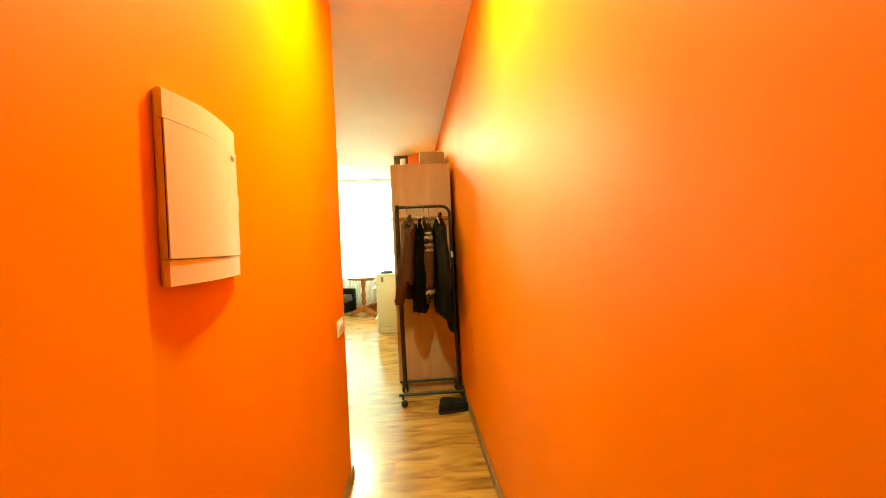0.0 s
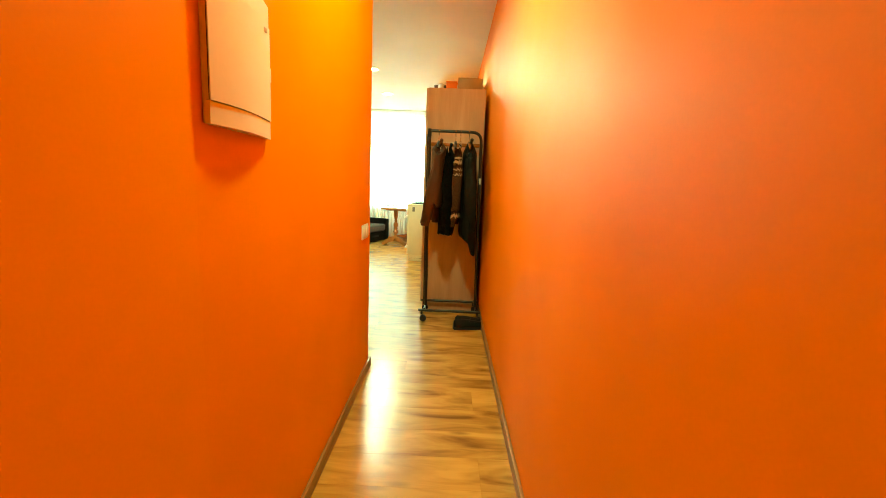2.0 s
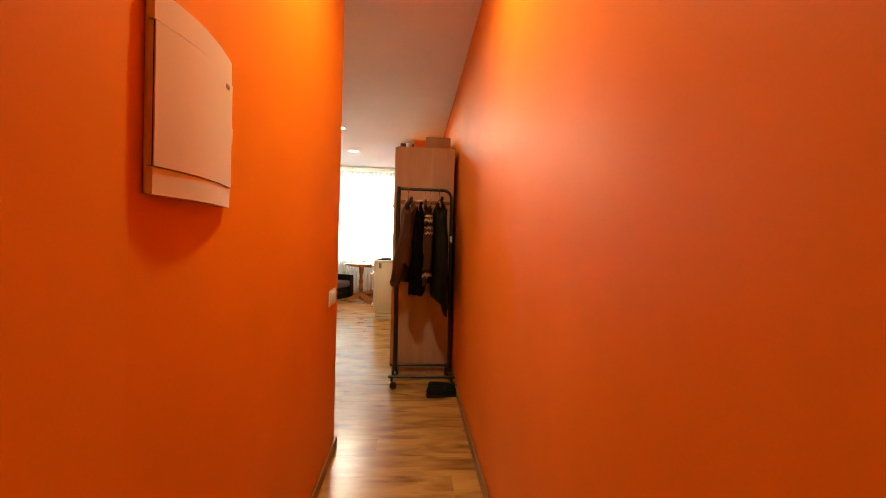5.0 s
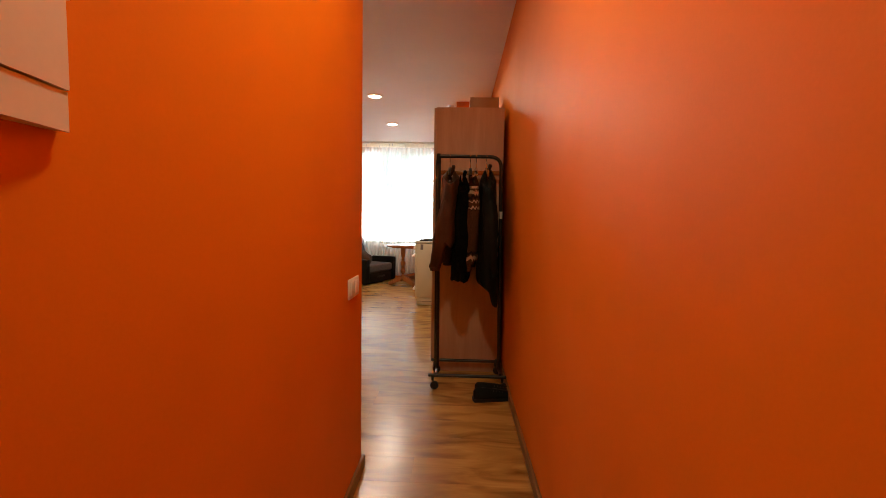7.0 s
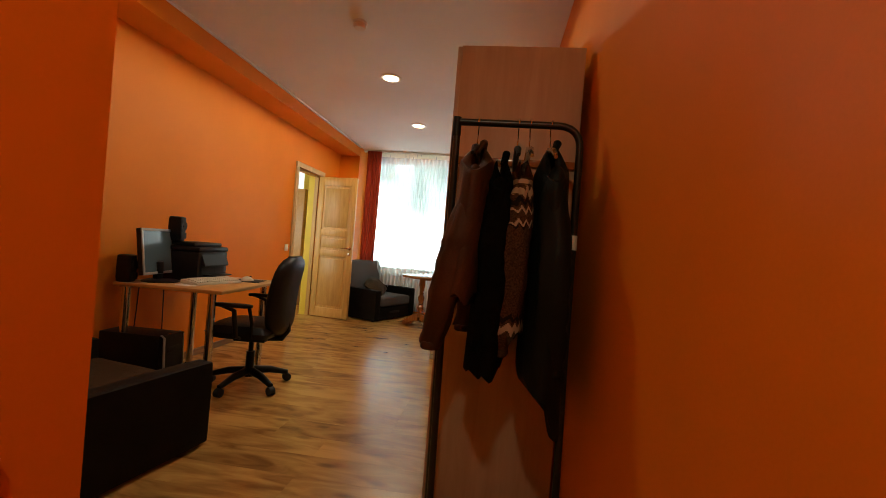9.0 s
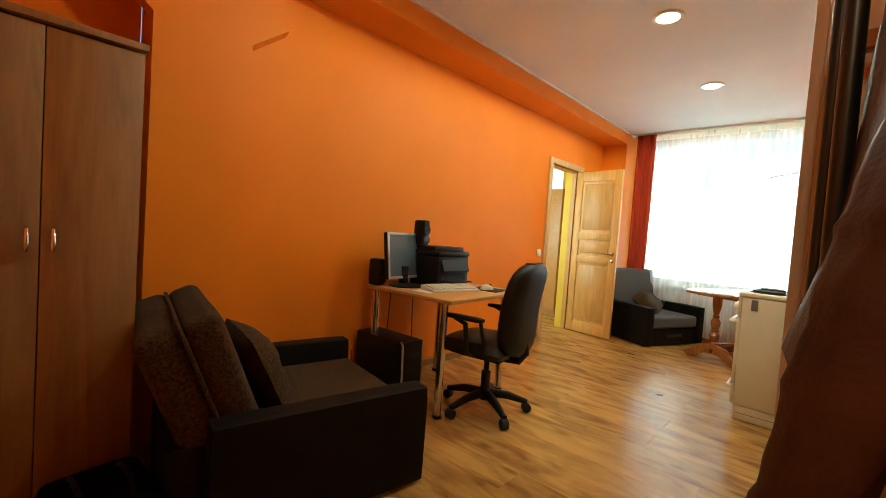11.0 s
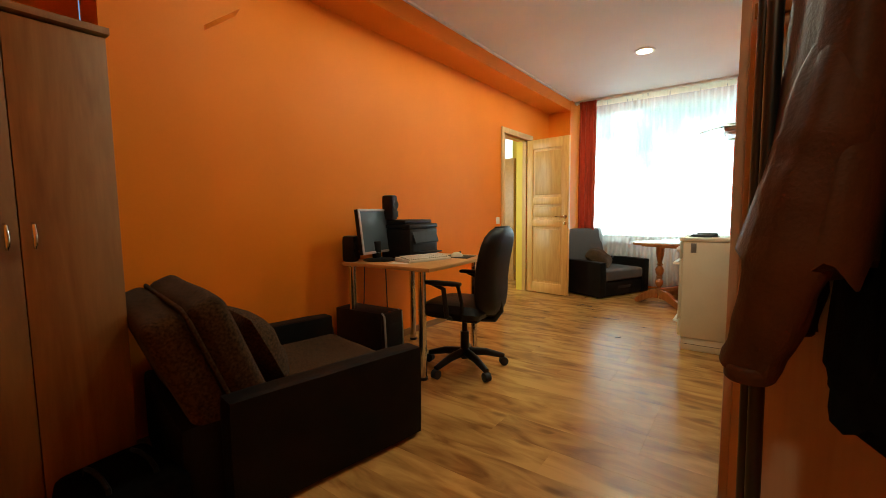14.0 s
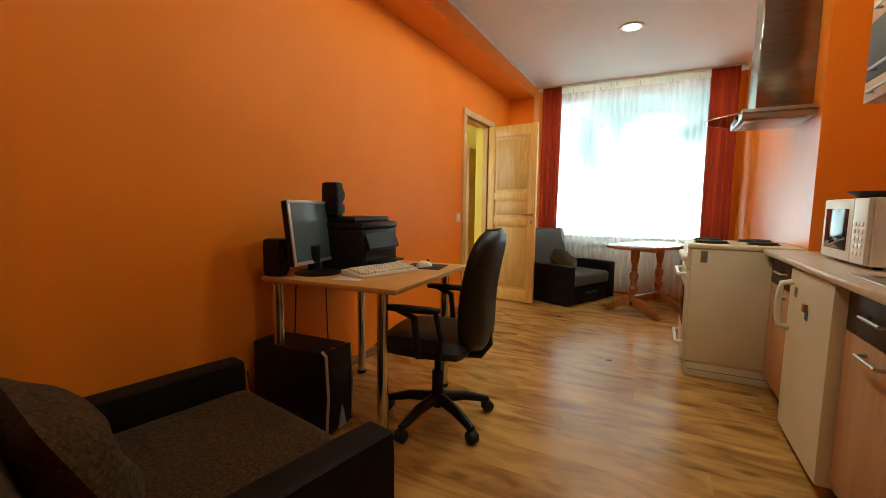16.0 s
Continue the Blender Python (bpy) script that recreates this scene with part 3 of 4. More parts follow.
# door: casing, leaf with three panels, handle
door = tagged(new("door_1"), "open varnished pine door with three raised panels", kind="structure")
cx = XW
part("casing", boxes((cx - .02, cx + .022, DY0 - .07, DY0, 0, DZ), (cx - .02, cx + .022, DY1, DY1 + .10, 0, DZ), (cx - .02, cx + .024, DY0 - .07, DY1 + .10, DZ, DZ + .066), r=.004), PINEFRAME, door)
part("jamb", boxes((cx - .075, cx - .021, DY0 - .005, DY0 + .02, 0, DZ), (cx - .075, cx - .021, DY1 - .02, DY1 + .005, 0, DZ), (cx - .075, cx - .021, DY0 + .02, DY1 - .02, DZ - .02, DZ)), PINE, door)
part("reveal", boxes((cx - .17, cx - .0755, DY0 - .005, DY0 + .008, 0, DZ), (cx - .17, cx - .0755, DY1 - .008, DY1 + .005, 0, DZ)), YELLOW, door, "yellow painted door reveal")
leaf = part("leaf", boxes((0, .085, -.02, .02, 0, 2.0), (.515, .60, -.02, .02, 0, 2.0), (.085, .515, -.02, .02, 0, .13), (.085, .515, -.02, .02, 1.88, 2.0), (.085, .515, -.02, .02, .87, .96), (.085, .515, -.02, .02, 1.16, 1.25), r=.003),
            PINE, door, at=pose(cx + .01, DY1 - .025, .012, 0, 0, -8.0))
for z0, z1 in ((.13, .87), (.96, 1.16), (1.25, 1.88)):
    part("panel", prism([(.075, z0 - .01), (.525, z0 - .01), (.525, z1 + .01), (.075, z1 + .01)], "y", -.007, .007), PINE, leaf)
    part("panel_field", box(.115, .485, -.014, .014, z0 + .035, z1 - .035, .006), PINE, leaf)
hb = lathe([(.024, 0), (.024, .004), (.010, .006), (.010, .045)], 14)
bmesh.ops.rotate(hb, verts=hb.verts, matrix=Euler((radians(90), 0, 0)).to_matrix())
tube([(0, -.042, 0), (-.03, -.046, 0), (-.11, -.046, .002)], .009, 8, hb)
part("door_handle", hb, CHROME, leaf, "brushed metal lever handle", pose(.56, -.02, 1.0))
part("keyhole_plate", box(.545, .575, -.024, -.0205, .90, .935, .001), CHROME, leaf)
for z in (.30, 1.70):
    part("hinge", tube([(0, -.028, z), (0, -.028, z + .09)], .008, 8), CHROME, leaf)

# ---- the side room, seen through the door ----
cab = thing("cabinet", "plain brown wooden cabinet in the yellow side room", "cabinet", pose(-3.345, 8.78, 0, 0, 0, 180))
part("body", box(-.35, .35, -.25, .25, 0, 1.91, .004), DESKTOP, cab)
part("door", box(-.345, -.003, .2505, .268, .06, 1.89, .002), DESKTOP, cab)
part("door", box(.003, .345, .2505, .268, .06, 1.89, .002), DESKTOP, cab)

# ---- ceiling lamps and smoke alarm ----
def downlight(x, y):
    d = thing("ceiling_light", "round recessed ceiling light, lit warm white", "ceiling light", pose(x, y, H), "recessed ceiling lights")
    part("rim", lathe([(.085, 0), (.098, -.001), (.10, -.006), (.094, -.011), (.083, -.008)], 28), TRIMW, d)
    part("diffuser", lathe([(.002, -.009), (.05, -.0095), (.082, -.007), (.082, -.001)], 28), LAMPGLASS, d, "glowing frosted glass")
for x, y in LAMPS:
    downlight(x, y)
sm = thing("smoke_alarm", "small white round smoke alarm on the ceiling", "smoke alarm", pose(-.88, 4.82, H))
part("base", lathe([(.05, 0), (.05, -.012), (.046, -.014)], 22), WHITEPL, sm)
part("cover", lathe([(.044, -.014), (.044, -.032), (.036, -.044), (.004, -.046)], 22), PLASTIC, sm)

# ---- corridor: fuse box, switches ----
fb = thing("fuse_box", "cream plastic fuse box with a bowed door on the orange wall", "fuse box", pose(XL, .966, 1.245))
part("housing", box(.0005, .0075, -.137, .138, 0, .315, .003), PLASTIC, fb)
bow = [(-.138, .0165), (-.09, .026), (-.04, .0315), (0, .0305), (.05, .0265), (.10, .019), (.139, .012)]
def bowed(z0, z1, a, b, lift):
    pts = [(d + lift, y) for y, d in bow if a <= y <= b]
    return prism([(.008, a)] + pts + [(.008, b)], "z", z0, z1)
part("lower_cover", bowed(.0, .042, -.14, .14, 0), PLASTIC, fb)
part("upper_cover", bowed(.268, .315, -.14, .14, 0), PLASTIC, fb)
part("door", bowed(.0440, .2655, -.1385, .14, .0022), PLASTIC, fb, "bowed cream door with a thin shadow gap")
part("latch", box(.007, .014, .1392, .146, .14, .175, .002), PLASTIC, fb)
part("side_slot", box(.0155, .0166, -.1392, -.1383, .0440, .2655), RUBBER, fb)
part("badge", box(.0205, .0238, .088, .106, .245, .255, .001), STEEL, fb)
sw = thing("light_switch", "white double light switch on the orange wall", "light switch", pose(XL, 2.345, .876))
part("plate", box(.0005, .009, -.075, .075, -.041, .041, .003), WHITEPL, sw)
for y in (-.034, .034):
    part("rocker", box(.0095, .014, y - .027, y + .027, -.027, .027, .002), WHITEPL, sw)
s2 = thing("wall_socket", "small white wall switch beside the pine door", "switch", pose(XW, 6.985, .98))
part("plate", box(.0005, .009, -.04, .04, -.04, .04, .003), WHITEPL, s2)
part("rocker", box(.0095, .014, -.025, .025, -.025, .025, .002), WHITEPL, s2)

# ---- tall wardrobe by the corridor's end, with cartons on top ----
wd = thing("wardrobe", "tall pale ash laminate wardrobe standing against the orange wall", "wardrobe", pose(0, 0, 0))
WY0, WY1, WZ = 3.80, 4.56, 1.995
part("side_panel", box(-.035, .465, WY0, WY0 + .018, 0, WZ, .001), ASH, wd)
part("side_panel", box(-.035, .465, WY1 - .018, WY1, 0, WZ, .001), ASH, wd)
part("back_panel", box(.458, .464, WY0 + .018, WY1 - .018, .06, WZ - .002), ASH, wd)
part("top_panel", box(-.033, .457, WY0 + .018, WY1 - .018, WZ - .02, WZ - .002), ASH, wd)
part("plinth", box(0, .457, WY0 + .018, WY1 - .018, 0, .07), ASH, wd)
for a, b in ((WY0 + .002, (WY0 + WY1) / 2 - .0015), ((WY0 + WY1) / 2 + .0015, WY1 - .002)):
    d = part("door", box(-.054, -.0355, a, b, .075, WZ - .004, .001), ASH, wd)
part("edge_strip", box(-.03, .46, WY0 - .014, WY0 - .0005, 1.50, 1.53, .002), TABLEWOOD, wd, "reddish brown wooden strip")
c1 = thing("carton", "plain brown carton standing on the wardrobe", "carton", pose(.34, 4.39, WZ))
part("body", box(-.12, .12, -.14, .14, 0, .20, .003), CARD, c1)
part("flap", box(-.12, .12, -.139, -.002, .2005, .204, .001), CARD, c1)
part("flap", box(-.12, .12, .002, .139, .2005, .204, .001), CARD, c1)
c2 = thing("carton", "small orange carton on top of the wardrobe", "carton", pose(.155, 4.32, WZ))
part("body", box(-.05, .055, -.07, .12, 0, .155, .002), ORANGECARD, c2)
part("lid", box(-.052, .057, -.072, .122, .1555, .168, .002), ORANGECARD, c2)
c3 = thing("tin", "small grey tin on top of the wardrobe", "tin", pose(.055, 4.30, WZ))
part("body", lathe([(.028, 0), (.03, .004), (.03, .13), (.028, .132)], 18), SILVER, c3)
part("lid", lathe([(.031, .1325), (.031, .145), (.028, .148)], 18), SILVER, c3)

# ---- clothes rack ----
RY, RZ = 3.54, 1.597
rk = thing("clothes_rack", "black metal clothes rack on castors, hung with coats", "clothes rack", pose(0, 0, 0))
rail = [(.0, RY, RZ), (.32, RY, RZ)] + arc((.345, RY, RZ), (.425, RY, RZ - .08), (.425, RY, RZ)) + [(.432, RY, .8), (.445, RY, .11)]
part("rail", tube(rail, .0125, 12), BLACKMETAL, rk, "bent tube rail and upright")
part("label", tube([(.4295, RY, 1.175), (.4288, RY, 1.225)], .0132, 12), PLASTIC, rk, "small pale sticker round the upright")
part("upright", tube([(-.002, RY, RZ + .012), (0, RY, RZ - .03), (.004, RY, .8), (.012, RY, .11)], .0125, 12), BLACKMETAL, rk)
part("upright", tube([(-.014, RY + .045, RZ - .02), (-.012, RY + .045, 1.0), (-.004, RY + .045, .11)], .0105, 10), BLACKMETAL, rk)
part("cap", lathe([(.006, .018), (.014, .016), (.0155, .0), (.0155, -.05), (.013, -.052)], 14), BLACKPL, rk, at=pose(-.002, RY, RZ))
for y in (3.44, 3.755):
    part("foot_bar", tube([(-.045, y, .098), (.485, y, .098)], .0115, 10), BLACKMETAL, rk)
for x in (.008, .445):
    part("cross_bar", tube([(x, 3.44, .108), (x, 3.755, .108)], .010, 8), BLACKMETAL, rk)
for x, y in ((-.015, 3.44), (-.015, 3.755), (.46, 3.44), (.44, 3.755)):
    c = part("castor", lathe([(.006, .0), (.010, .002), (.010, .03)], 10), BLACKMETAL, rk, at=pose(x, y, .06))
    w = lathe([(.024, -.012), (.028, -.008), (.028, .008), (.024, .012)], 16)
    bmesh.ops.rotate(w, verts=w.verts, matrix=Euler((radians(90), 0, 0)).to_matrix())
    part("wheel", w, RUBBER, c, at=pose(.012, 0, -.031))


def hanger(x, material, tint):
    h = thing("coat_hanger", "%s coat hanger hooked over the rack rail" % tint, "coat hanger", pose(x, RY, RZ), "coat hangers on the rail")
    hook = [(0, .022 * math.sin(a), .002 + .0155 * math.cos(a) ) for a in [radians(v) for v in range(-110, 100, 20)]]
    hook += [(0, .012, -.03), (0, .0, -.05), (0, 0, -.085)]
    part("hook", tube(hook, .0022, 6), CHROME, h)
    part("arm", tube([(0, -.19, -.15), (0, -.12, -.115), (0, 0, -.085), (0, .12, -.115), (0, .19, -.15)], [.006, .010, .011, .010, .006], 8), material, h)


def garment(name, label, category, x, top, hem, material, width, thick, sleeve, lean_f, lean_b, seed, collar=True, cuff=.05, belly=.02):
    """A coat hung sideways on the rail: body, two sleeves and a collar, all with folds. sleeve: the cuff's height; lean: how far each cuff swings along the rail."""
    g = thing(name, label, category, pose(x, RY, 0), "coats on the rack")
    bm, rings = bmesh.new(), []
    nz, na = 40, 48
    for i in range(nz + 1):
        f = i / nz
        sh = min(1, .16 + f * 8) ** .75
        ring = []
        for k in range(na):
            a = k * math.tau / na
            c, d = math.cos(a), math.sin(a)
            pleat = .30 * f * noise.noise(Vector((c * 1.6 + seed, d * 3.4, f * 1.1))) + .12 * noise.noise(Vector((c * 2 + seed, d * 7, f * 2.5)))
            px = thick * (.10 + .64 * sh + .35 * f) * .5 * c * (1 + pleat) + .5 * (lean_f + lean_b) * .5 * f * f
            py = width * .5 * sh * (.90 + .16 * f) * d * (1 + .10 * f * noise.noise(Vector((seed, a, f * 2))))
            ragged = .10 * f ** 4 * noise.noise(Vector((c * 1.5, d * 1.9, seed))) - .09 * f ** 3 * c * (1 if seed > 8 else .2)
            z = top + (hem - top) * f + ragged - .075 * abs(d) ** 2.4 * (1 - f) ** 2
            ring.append(bm.verts.new((px, py, z)))
        rings.append(ring)
    for a, b in zip(rings, rings[1:]):
        for k in range(na):
            bm.faces.new((a[k], a[(k + 1) % na], b[(k + 1) % na], b[k]))
    bm.faces.new(rings[0]); bm.faces.new(rings[-1])
    part("body", bm, material, g)
    for s, lean in ((-1, lean_f), (1, lean_b)):
        pts, rad = [], []
        n = 36
        for i in range(n + 1):
            f = i / n
            z = top - .085 + (sleeve - top + .085) * f
            y = s * (width * .35 + .05 * math.sin(f * 2.5) ** 2 + .010 * noise.noise(Vector((seed, f * 4, s))))
            pts.append((lean * f ** 1.4 + .008 * noise.noise(Vector((f * 4, seed, s))), y, z))
            r = .034 + belly * math.sin(min(1, f * 1.05) * math.pi) - (.034 - cuff) * f ** 3
            crease = .0035 * math.sin(f * 46 + 3 * noise.noise(Vector((f * 6, seed, s)))) * (.35 + max(0, noise.noise(Vector((f * 5 + seed, 2, s)))))
            r *= .955 if i in (17, 22) and material is BROWNHIDE else 1
            dome = 1 - min(1, i / 5)
            rad.append((r + crease) * max(.25, math.sqrt(1 - dome * dome)))
        sb = tube(pts, rad, 28)
        for q, v in enumerate(sb.verts):
            w = v.co.copy()
            f, a = (q // 28) / n, (q % 28) * math.tau / 28
            axis = Vector(pts[q // 28])
            fold = .07 * math.cos(3 * a + 2.5 * f + seed) + .05 * math.cos(5 * a - 3 * f + 2 * seed) * min(1, 3 * f)
            v.co = axis + (w - axis) * (1 + fold)
            v.co.y = axis.y + (v.co.y - axis.y) * .72
            v.co += Vector((.006 * noise.noise(w * 9 + Vector((seed, 0, 0))) + .004 * noise.noise(w * 30), .008 * noise.noise(w * 10), .005 * noise.noise(w * 16)))
        sl = part("sleeve", sb, material, g)
        e, q = pts[-1], rad[-1]
        part("cuff", tube([(e[0], e[1], e[2] + .012), (e[0], e[1], e[2] + .008), (e[0], e[1], e[2] - .008), (e[0], e[1], e[2] - .012)], [q * .80, q * .86, q * .86, q * .78], 24), material, sl)
    if collar:
        cl = tube([(.0, -.075, top - .03), (.012, -.045, top + .008), (.014, 0, top + .02), (.012, .045, top + .008), (0, .075, top - .03)], [.004, .011, .014, .011, .004], 12)
        part("collar", cl, material, g)
    return g


for x, m, tint in ((.075, BLACKPL, "black plastic"), (.215, BLACKPL, "black plastic"), (.255, CHROME, "thin wire"), (.325, TABLEWOOD, "wooden")):
    hanger(x, m, tint)
garment("jacket", "brown creased leather jacket hanging on the rack", "jacket", .085, 1.505, .99, BROWNHIDE, .44, .15, .84, -.095, -.02, 1.3, True, .036, .014)
garment("coat", "long black wool coat hanging on the rack", "coat", .165, 1.47, .775, BLACKWOOL, .40, .12, .84, -.01, .01, 4.1, True, .036, .010)
garment("sweater", "brown knitted sweater with pale zigzag bands", "sweater", .240, 1.475, .90, KNIT, .36, .09, .835, -.04, .0, 7.7, False, .036, .016)
garment("jacket", "long black leather jacket with a raised collar", "jacket", .335, 1.515, .70, BLACKHIDE, .42, .14, .80, .03, .02, 9.2, True, .040, .014)


def shoe(x, y, turn):
    s = thing("shoe", "worn black leather shoe with laces on the floor", "shoe", pose(x, y, 0, 0, 0, turn), "pair of black shoes")
    def foot(scale, z0, z1, lift):
        out = [(-.13, .0), (-.125, .03), (-.08, .036), (-.02, .032), (.05, .042), (.10, .036), (.135, .012), (.135, -.012), (.10, -.036), (.05, -.04), (-.02, -.03), (-.08, -.034), (-.125, -.03)]
        return prism([(a * scale, b * scale) for a, b in out], "z", z0, z1, lift)
    part("sole", foot(1.03, 0, .022, .003), RUBBER, s)
    up = bmesh.new()
    rings = []
    for xx, w, h in ((-.128, .018, .045), (-.115, .032, .062), (-.07, .036, .062), (-.02, .034, .057), (.02, .038, .050), (.07, .042, .040), (.11, .034, .032), (.132, .014, .022)):
        rings.append([up.verts.new((xx, w * math.cos(a) * (1 if math.sin(a) < .5 else .8), .0225 + h * max(0, math.sin(a)))) for a in [k * math.pi / 10 for k in range(11)]])
    for a, b in zip(rings, rings[1:]):
        for k in range(10):
            up.faces.new((a[k], a[k + 1], b[k + 1], b[k]))
        up.faces.new((a[10], a[0], b[0], b[10]))
    up.faces.new(rings[0]); up.faces.new(rings[-1])
    part("upper", up, BLACKHIDE, s)
    for i in range(4):
        xx = .0 + i * .02
        part("lace", tube([(xx, -.022, .062 - i * .003), (xx + .006, 0, .076 - i * .004), (xx, .022, .062 - i * .003)], .0028, 6), RUBBER, s)
shoe(.385, 3.30, 12)
shoe(.40, 3.385, 5)

# ---- left side: alder wardrobe, bin ----
lw = thing("wardrobe", "brown alder laminate two-door wardrobe with metal handles", "wardrobe", pose(0, 0, 0))
part("side_panel", box(-2.44, -1.90, 2.60, 2.618, 0, 1.715), ALDER, lw)
part("side_panel", box(-2.44, -1.90, 3.122, 3.14, 0, 1.715), ALDER, lw)
part("back_panel", box(-2.44, -2.434, 2.618, 3.122, .06, 1.715), ALDER, lw)
part("top_panel", box(-2.45, -1.866, 2.592, 3.148, 1.718, 1.742, .002), ALDER, lw)
part("plinth", box(-2.43, -1.92, 2.618, 3.122, 0, .07), ALDER, lw)
for a, b, hy in ((2.603, 2.8735, 2.843), (2.8765, 3.138, 2.906)):
    d = part("door", box(-1.899, -1.880, a, b, .075, 1.708, .0015), ALDER, lw)
    part("handle", tube([(-1.880, hy, .985), (-1.862, hy, .982)] + arc((-1.856, hy, .992), (-1.852, hy, 1.03), (-1.848, hy, 1.005)) + [(-1.856, hy, 1.055), (-1.880, hy, 1.062)], [.004, .005] + [.007] * 7 + [.006, .004], 10), CHROME, d, "curved chrome handle")
bn = thing("bag", "slumped square black bag on the floor behind the armchair", "bag", pose(-1.655, 3.03, 0, 0, 0, 4))
part("body", softbox(-.19, .19, -.15, .14, 0, .235, .045, .02, 8, 4), BLACKWOOL, bn)
for y in (-.07, .06):
    part("strap", tube([(-.10, y, .215), (-.09, y, .255), (-.03, y, .268), (.04, y, .266), (.09, y, .25), (.10, y, .21)], .008, 8), BLACKPL, bn)


# ---- armchairs ----
def armchair(m, cloth, tone, w, d, arm_h, back_h, recline, group):
    """A chair-bed: origin at the floor under its middle, facing +y."""
    a = thing("armchair", tone, "armchair", m, group)
    aw = .115
    for s in (-1, 1):
        x0, x1 = (s * w / 2 - (aw if s > 0 else 0), s * w / 2 + (aw if s < 0 else 0))
        part("armrest", softbox(x0, x1, -d / 2 + .04, d / 2, .015, arm_h, .016, .003, 6, s), LEATHER, a, "black leatherette armrest")
    part("base", softbox(-w / 2 + aw + .002, w / 2 - aw - .002, -d / 2 + .08, d / 2 - .02, .015, .20, .012, .002, 4), LEATHER, a)
    part("seat", softbox(-w / 2 + aw + .004, w / 2 - aw - .004, -d / 2 + .16, d / 2 - .005, .203, .345, .035, .010, 18, 3), cloth, a, "thick woven seat cushion")
    bw = w / 2 - aw + .02
    for i, (y0, y1, h) in enumerate(((-.250, -.112, back_h - .05), (-.114, .022, back_h - .058))):
        b = part("backrest", softbox(-bw, bw, y0, y1, 0, h - .30, .045, .014, 24, i * 5), cloth, a, "folded woven backrest cushion", pose(0, -d / 2 + .24, .31, recline, 0, 0))
        if i == 0:
            part("piping", tube([(-bw + .012, y1 + .001, .02), (-bw + .004, y1 + .001, h - .35), (-bw + .02, y1, h - .318), (-bw + .05, y1, h - .306), (bw - .05, y1, h - .306), (bw - .02, y1, h - .318), (bw - .004, y1 + .001, h - .35), (bw - .012, y1 + .001, .02)], .008, 8), cloth, b)
    if recline > 15:
        # black block added for the dark shade below the leaning backrest
        part("rear_panel", softbox(-bw, bw, -d / 2 - .09, -d / 2 + .075, .015, .36, .03, .006, 6, 2), LEATHER, a, "black block standing in for the shade under the backrest")
    part("drawer_slot", box(-.12, .12, d / 2 - .0195, d / 2 - .015, .10, .135, .002), RUBBER, a)
    for x in (-w / 2 + .06, w / 2 - .06):
        for y in (-d / 2 + .12, d / 2 - .08):
            part("leg", lathe([(.02, 0), (.022, .002), (.022, .0148)], 10), BLACKPL, a, at=pose(x, y, 0))
    return a
def pillow(m, label, sx, sy, seed):
    p = thing("pillow", label, "pillow", m)
    part("body", cushion(sx, sy, .17, .72, 20, .03, seed), FABRIC, p)
    edge = [(sx * .478 * math.copysign(abs(math.cos(a)) ** .35, math.cos(a)), sy * .478 * math.copysign(abs(math.sin(a)) ** .35, math.sin(a)), 0) for a in [k * math.tau / 40 for k in range(40)]]
    part("piping", tube(edge, .004, 6, closed=True), FABRIC, p)
A1, A2 = pose(-1.815, 3.754, 0, 0, 0, -10), pose(-1.64, 8.36, 0, 0, 0, -114)
armchair(A1, FABRIC, "brown woven and black leatherette chair-bed armchair", .97, .90, .445, .885, 21, "armchairs")
pillow(A1 @ pose(.03, -.185, .50, 115, 0, 2), "soft brown woven pillow leaning on the armchair backrest", .50, .38, 2)
armchair(A2, GREYFAB, "grey woven and black leatherette armchair by the window", .95, .84, .45, .90, 12, "armchairs")
pillow(A2 @ pose(.06, .05, .455, 150, 10, 30), "brown woven pillow lying on the grey armchair", .46, .34, 5)

# ---- desk and what is on it ----
DK = pose(-1.98, 4.98, 0, 0, 0, 4)
DT = .742
dk = thing("desk", "beech desk on four round chrome legs", "desk", DK)
part("tabletop", box(-.375, .375, -.43, .43, DT - .024, DT, .004), DESKTOP, dk)
for x, y in ((-.30, -.40), (-.30, .30), (.27, -.36), (.27, .34)):
    g = part("leg", tube([(x, y, .02), (x, y, DT - .03)], .025, 18), CHROME, dk)
    part("mount", lathe([(.04, 0), (.04, .006)], 18), CHROME, g, at=pose(x, y, DT - .0305))
    part("foot", lathe([(.027, 0), (.03, .004), (.03, .019)], 16), BLACKPL, g, at=pose(x, y, 0))


def on_desk(x, y, z=0, turn=0):
    return DK @ pose(x, y, DT + z, 0, 0, turn)


mo = thing("monitor", "flat monitor with a silver bezel on the desk", "monitor", on_desk(-.20, -.225, 0, 95))
part("base", lathe([(.115, 0), (.118, .006), (.10, .014), (.03, .02)], 28), BLACKPL, mo)
part("neck", box(-.035, .035, .005, .04, .018, .14, .008), BLACKPL, mo)
sc = part("screen", box(-.172, .172, -.028, .004, .085, .405, .006), BLACKPL, mo, "", pose(0, .03, -.035, -7, 0, 0))
part("bezel", boxes((-.172, .172, -.036, -.0285, .085, .103), (-.172, .172, -.036, -.0285, .388, .405), (-.172, -.155, -.036, -.0285, .103, .388), (.155, .172, -.036, -.0285, .103, .388), r=.002), SILVER, sc)
part("display", box(-.1548, .1548, -.0325, -.029, .1032, .3878), SCREEN, sc)
part("button", lathe([(.005, 0), (.005, .002)], 10), BLACKPL, sc, at=pose(.142, -.0362, .094, 90))


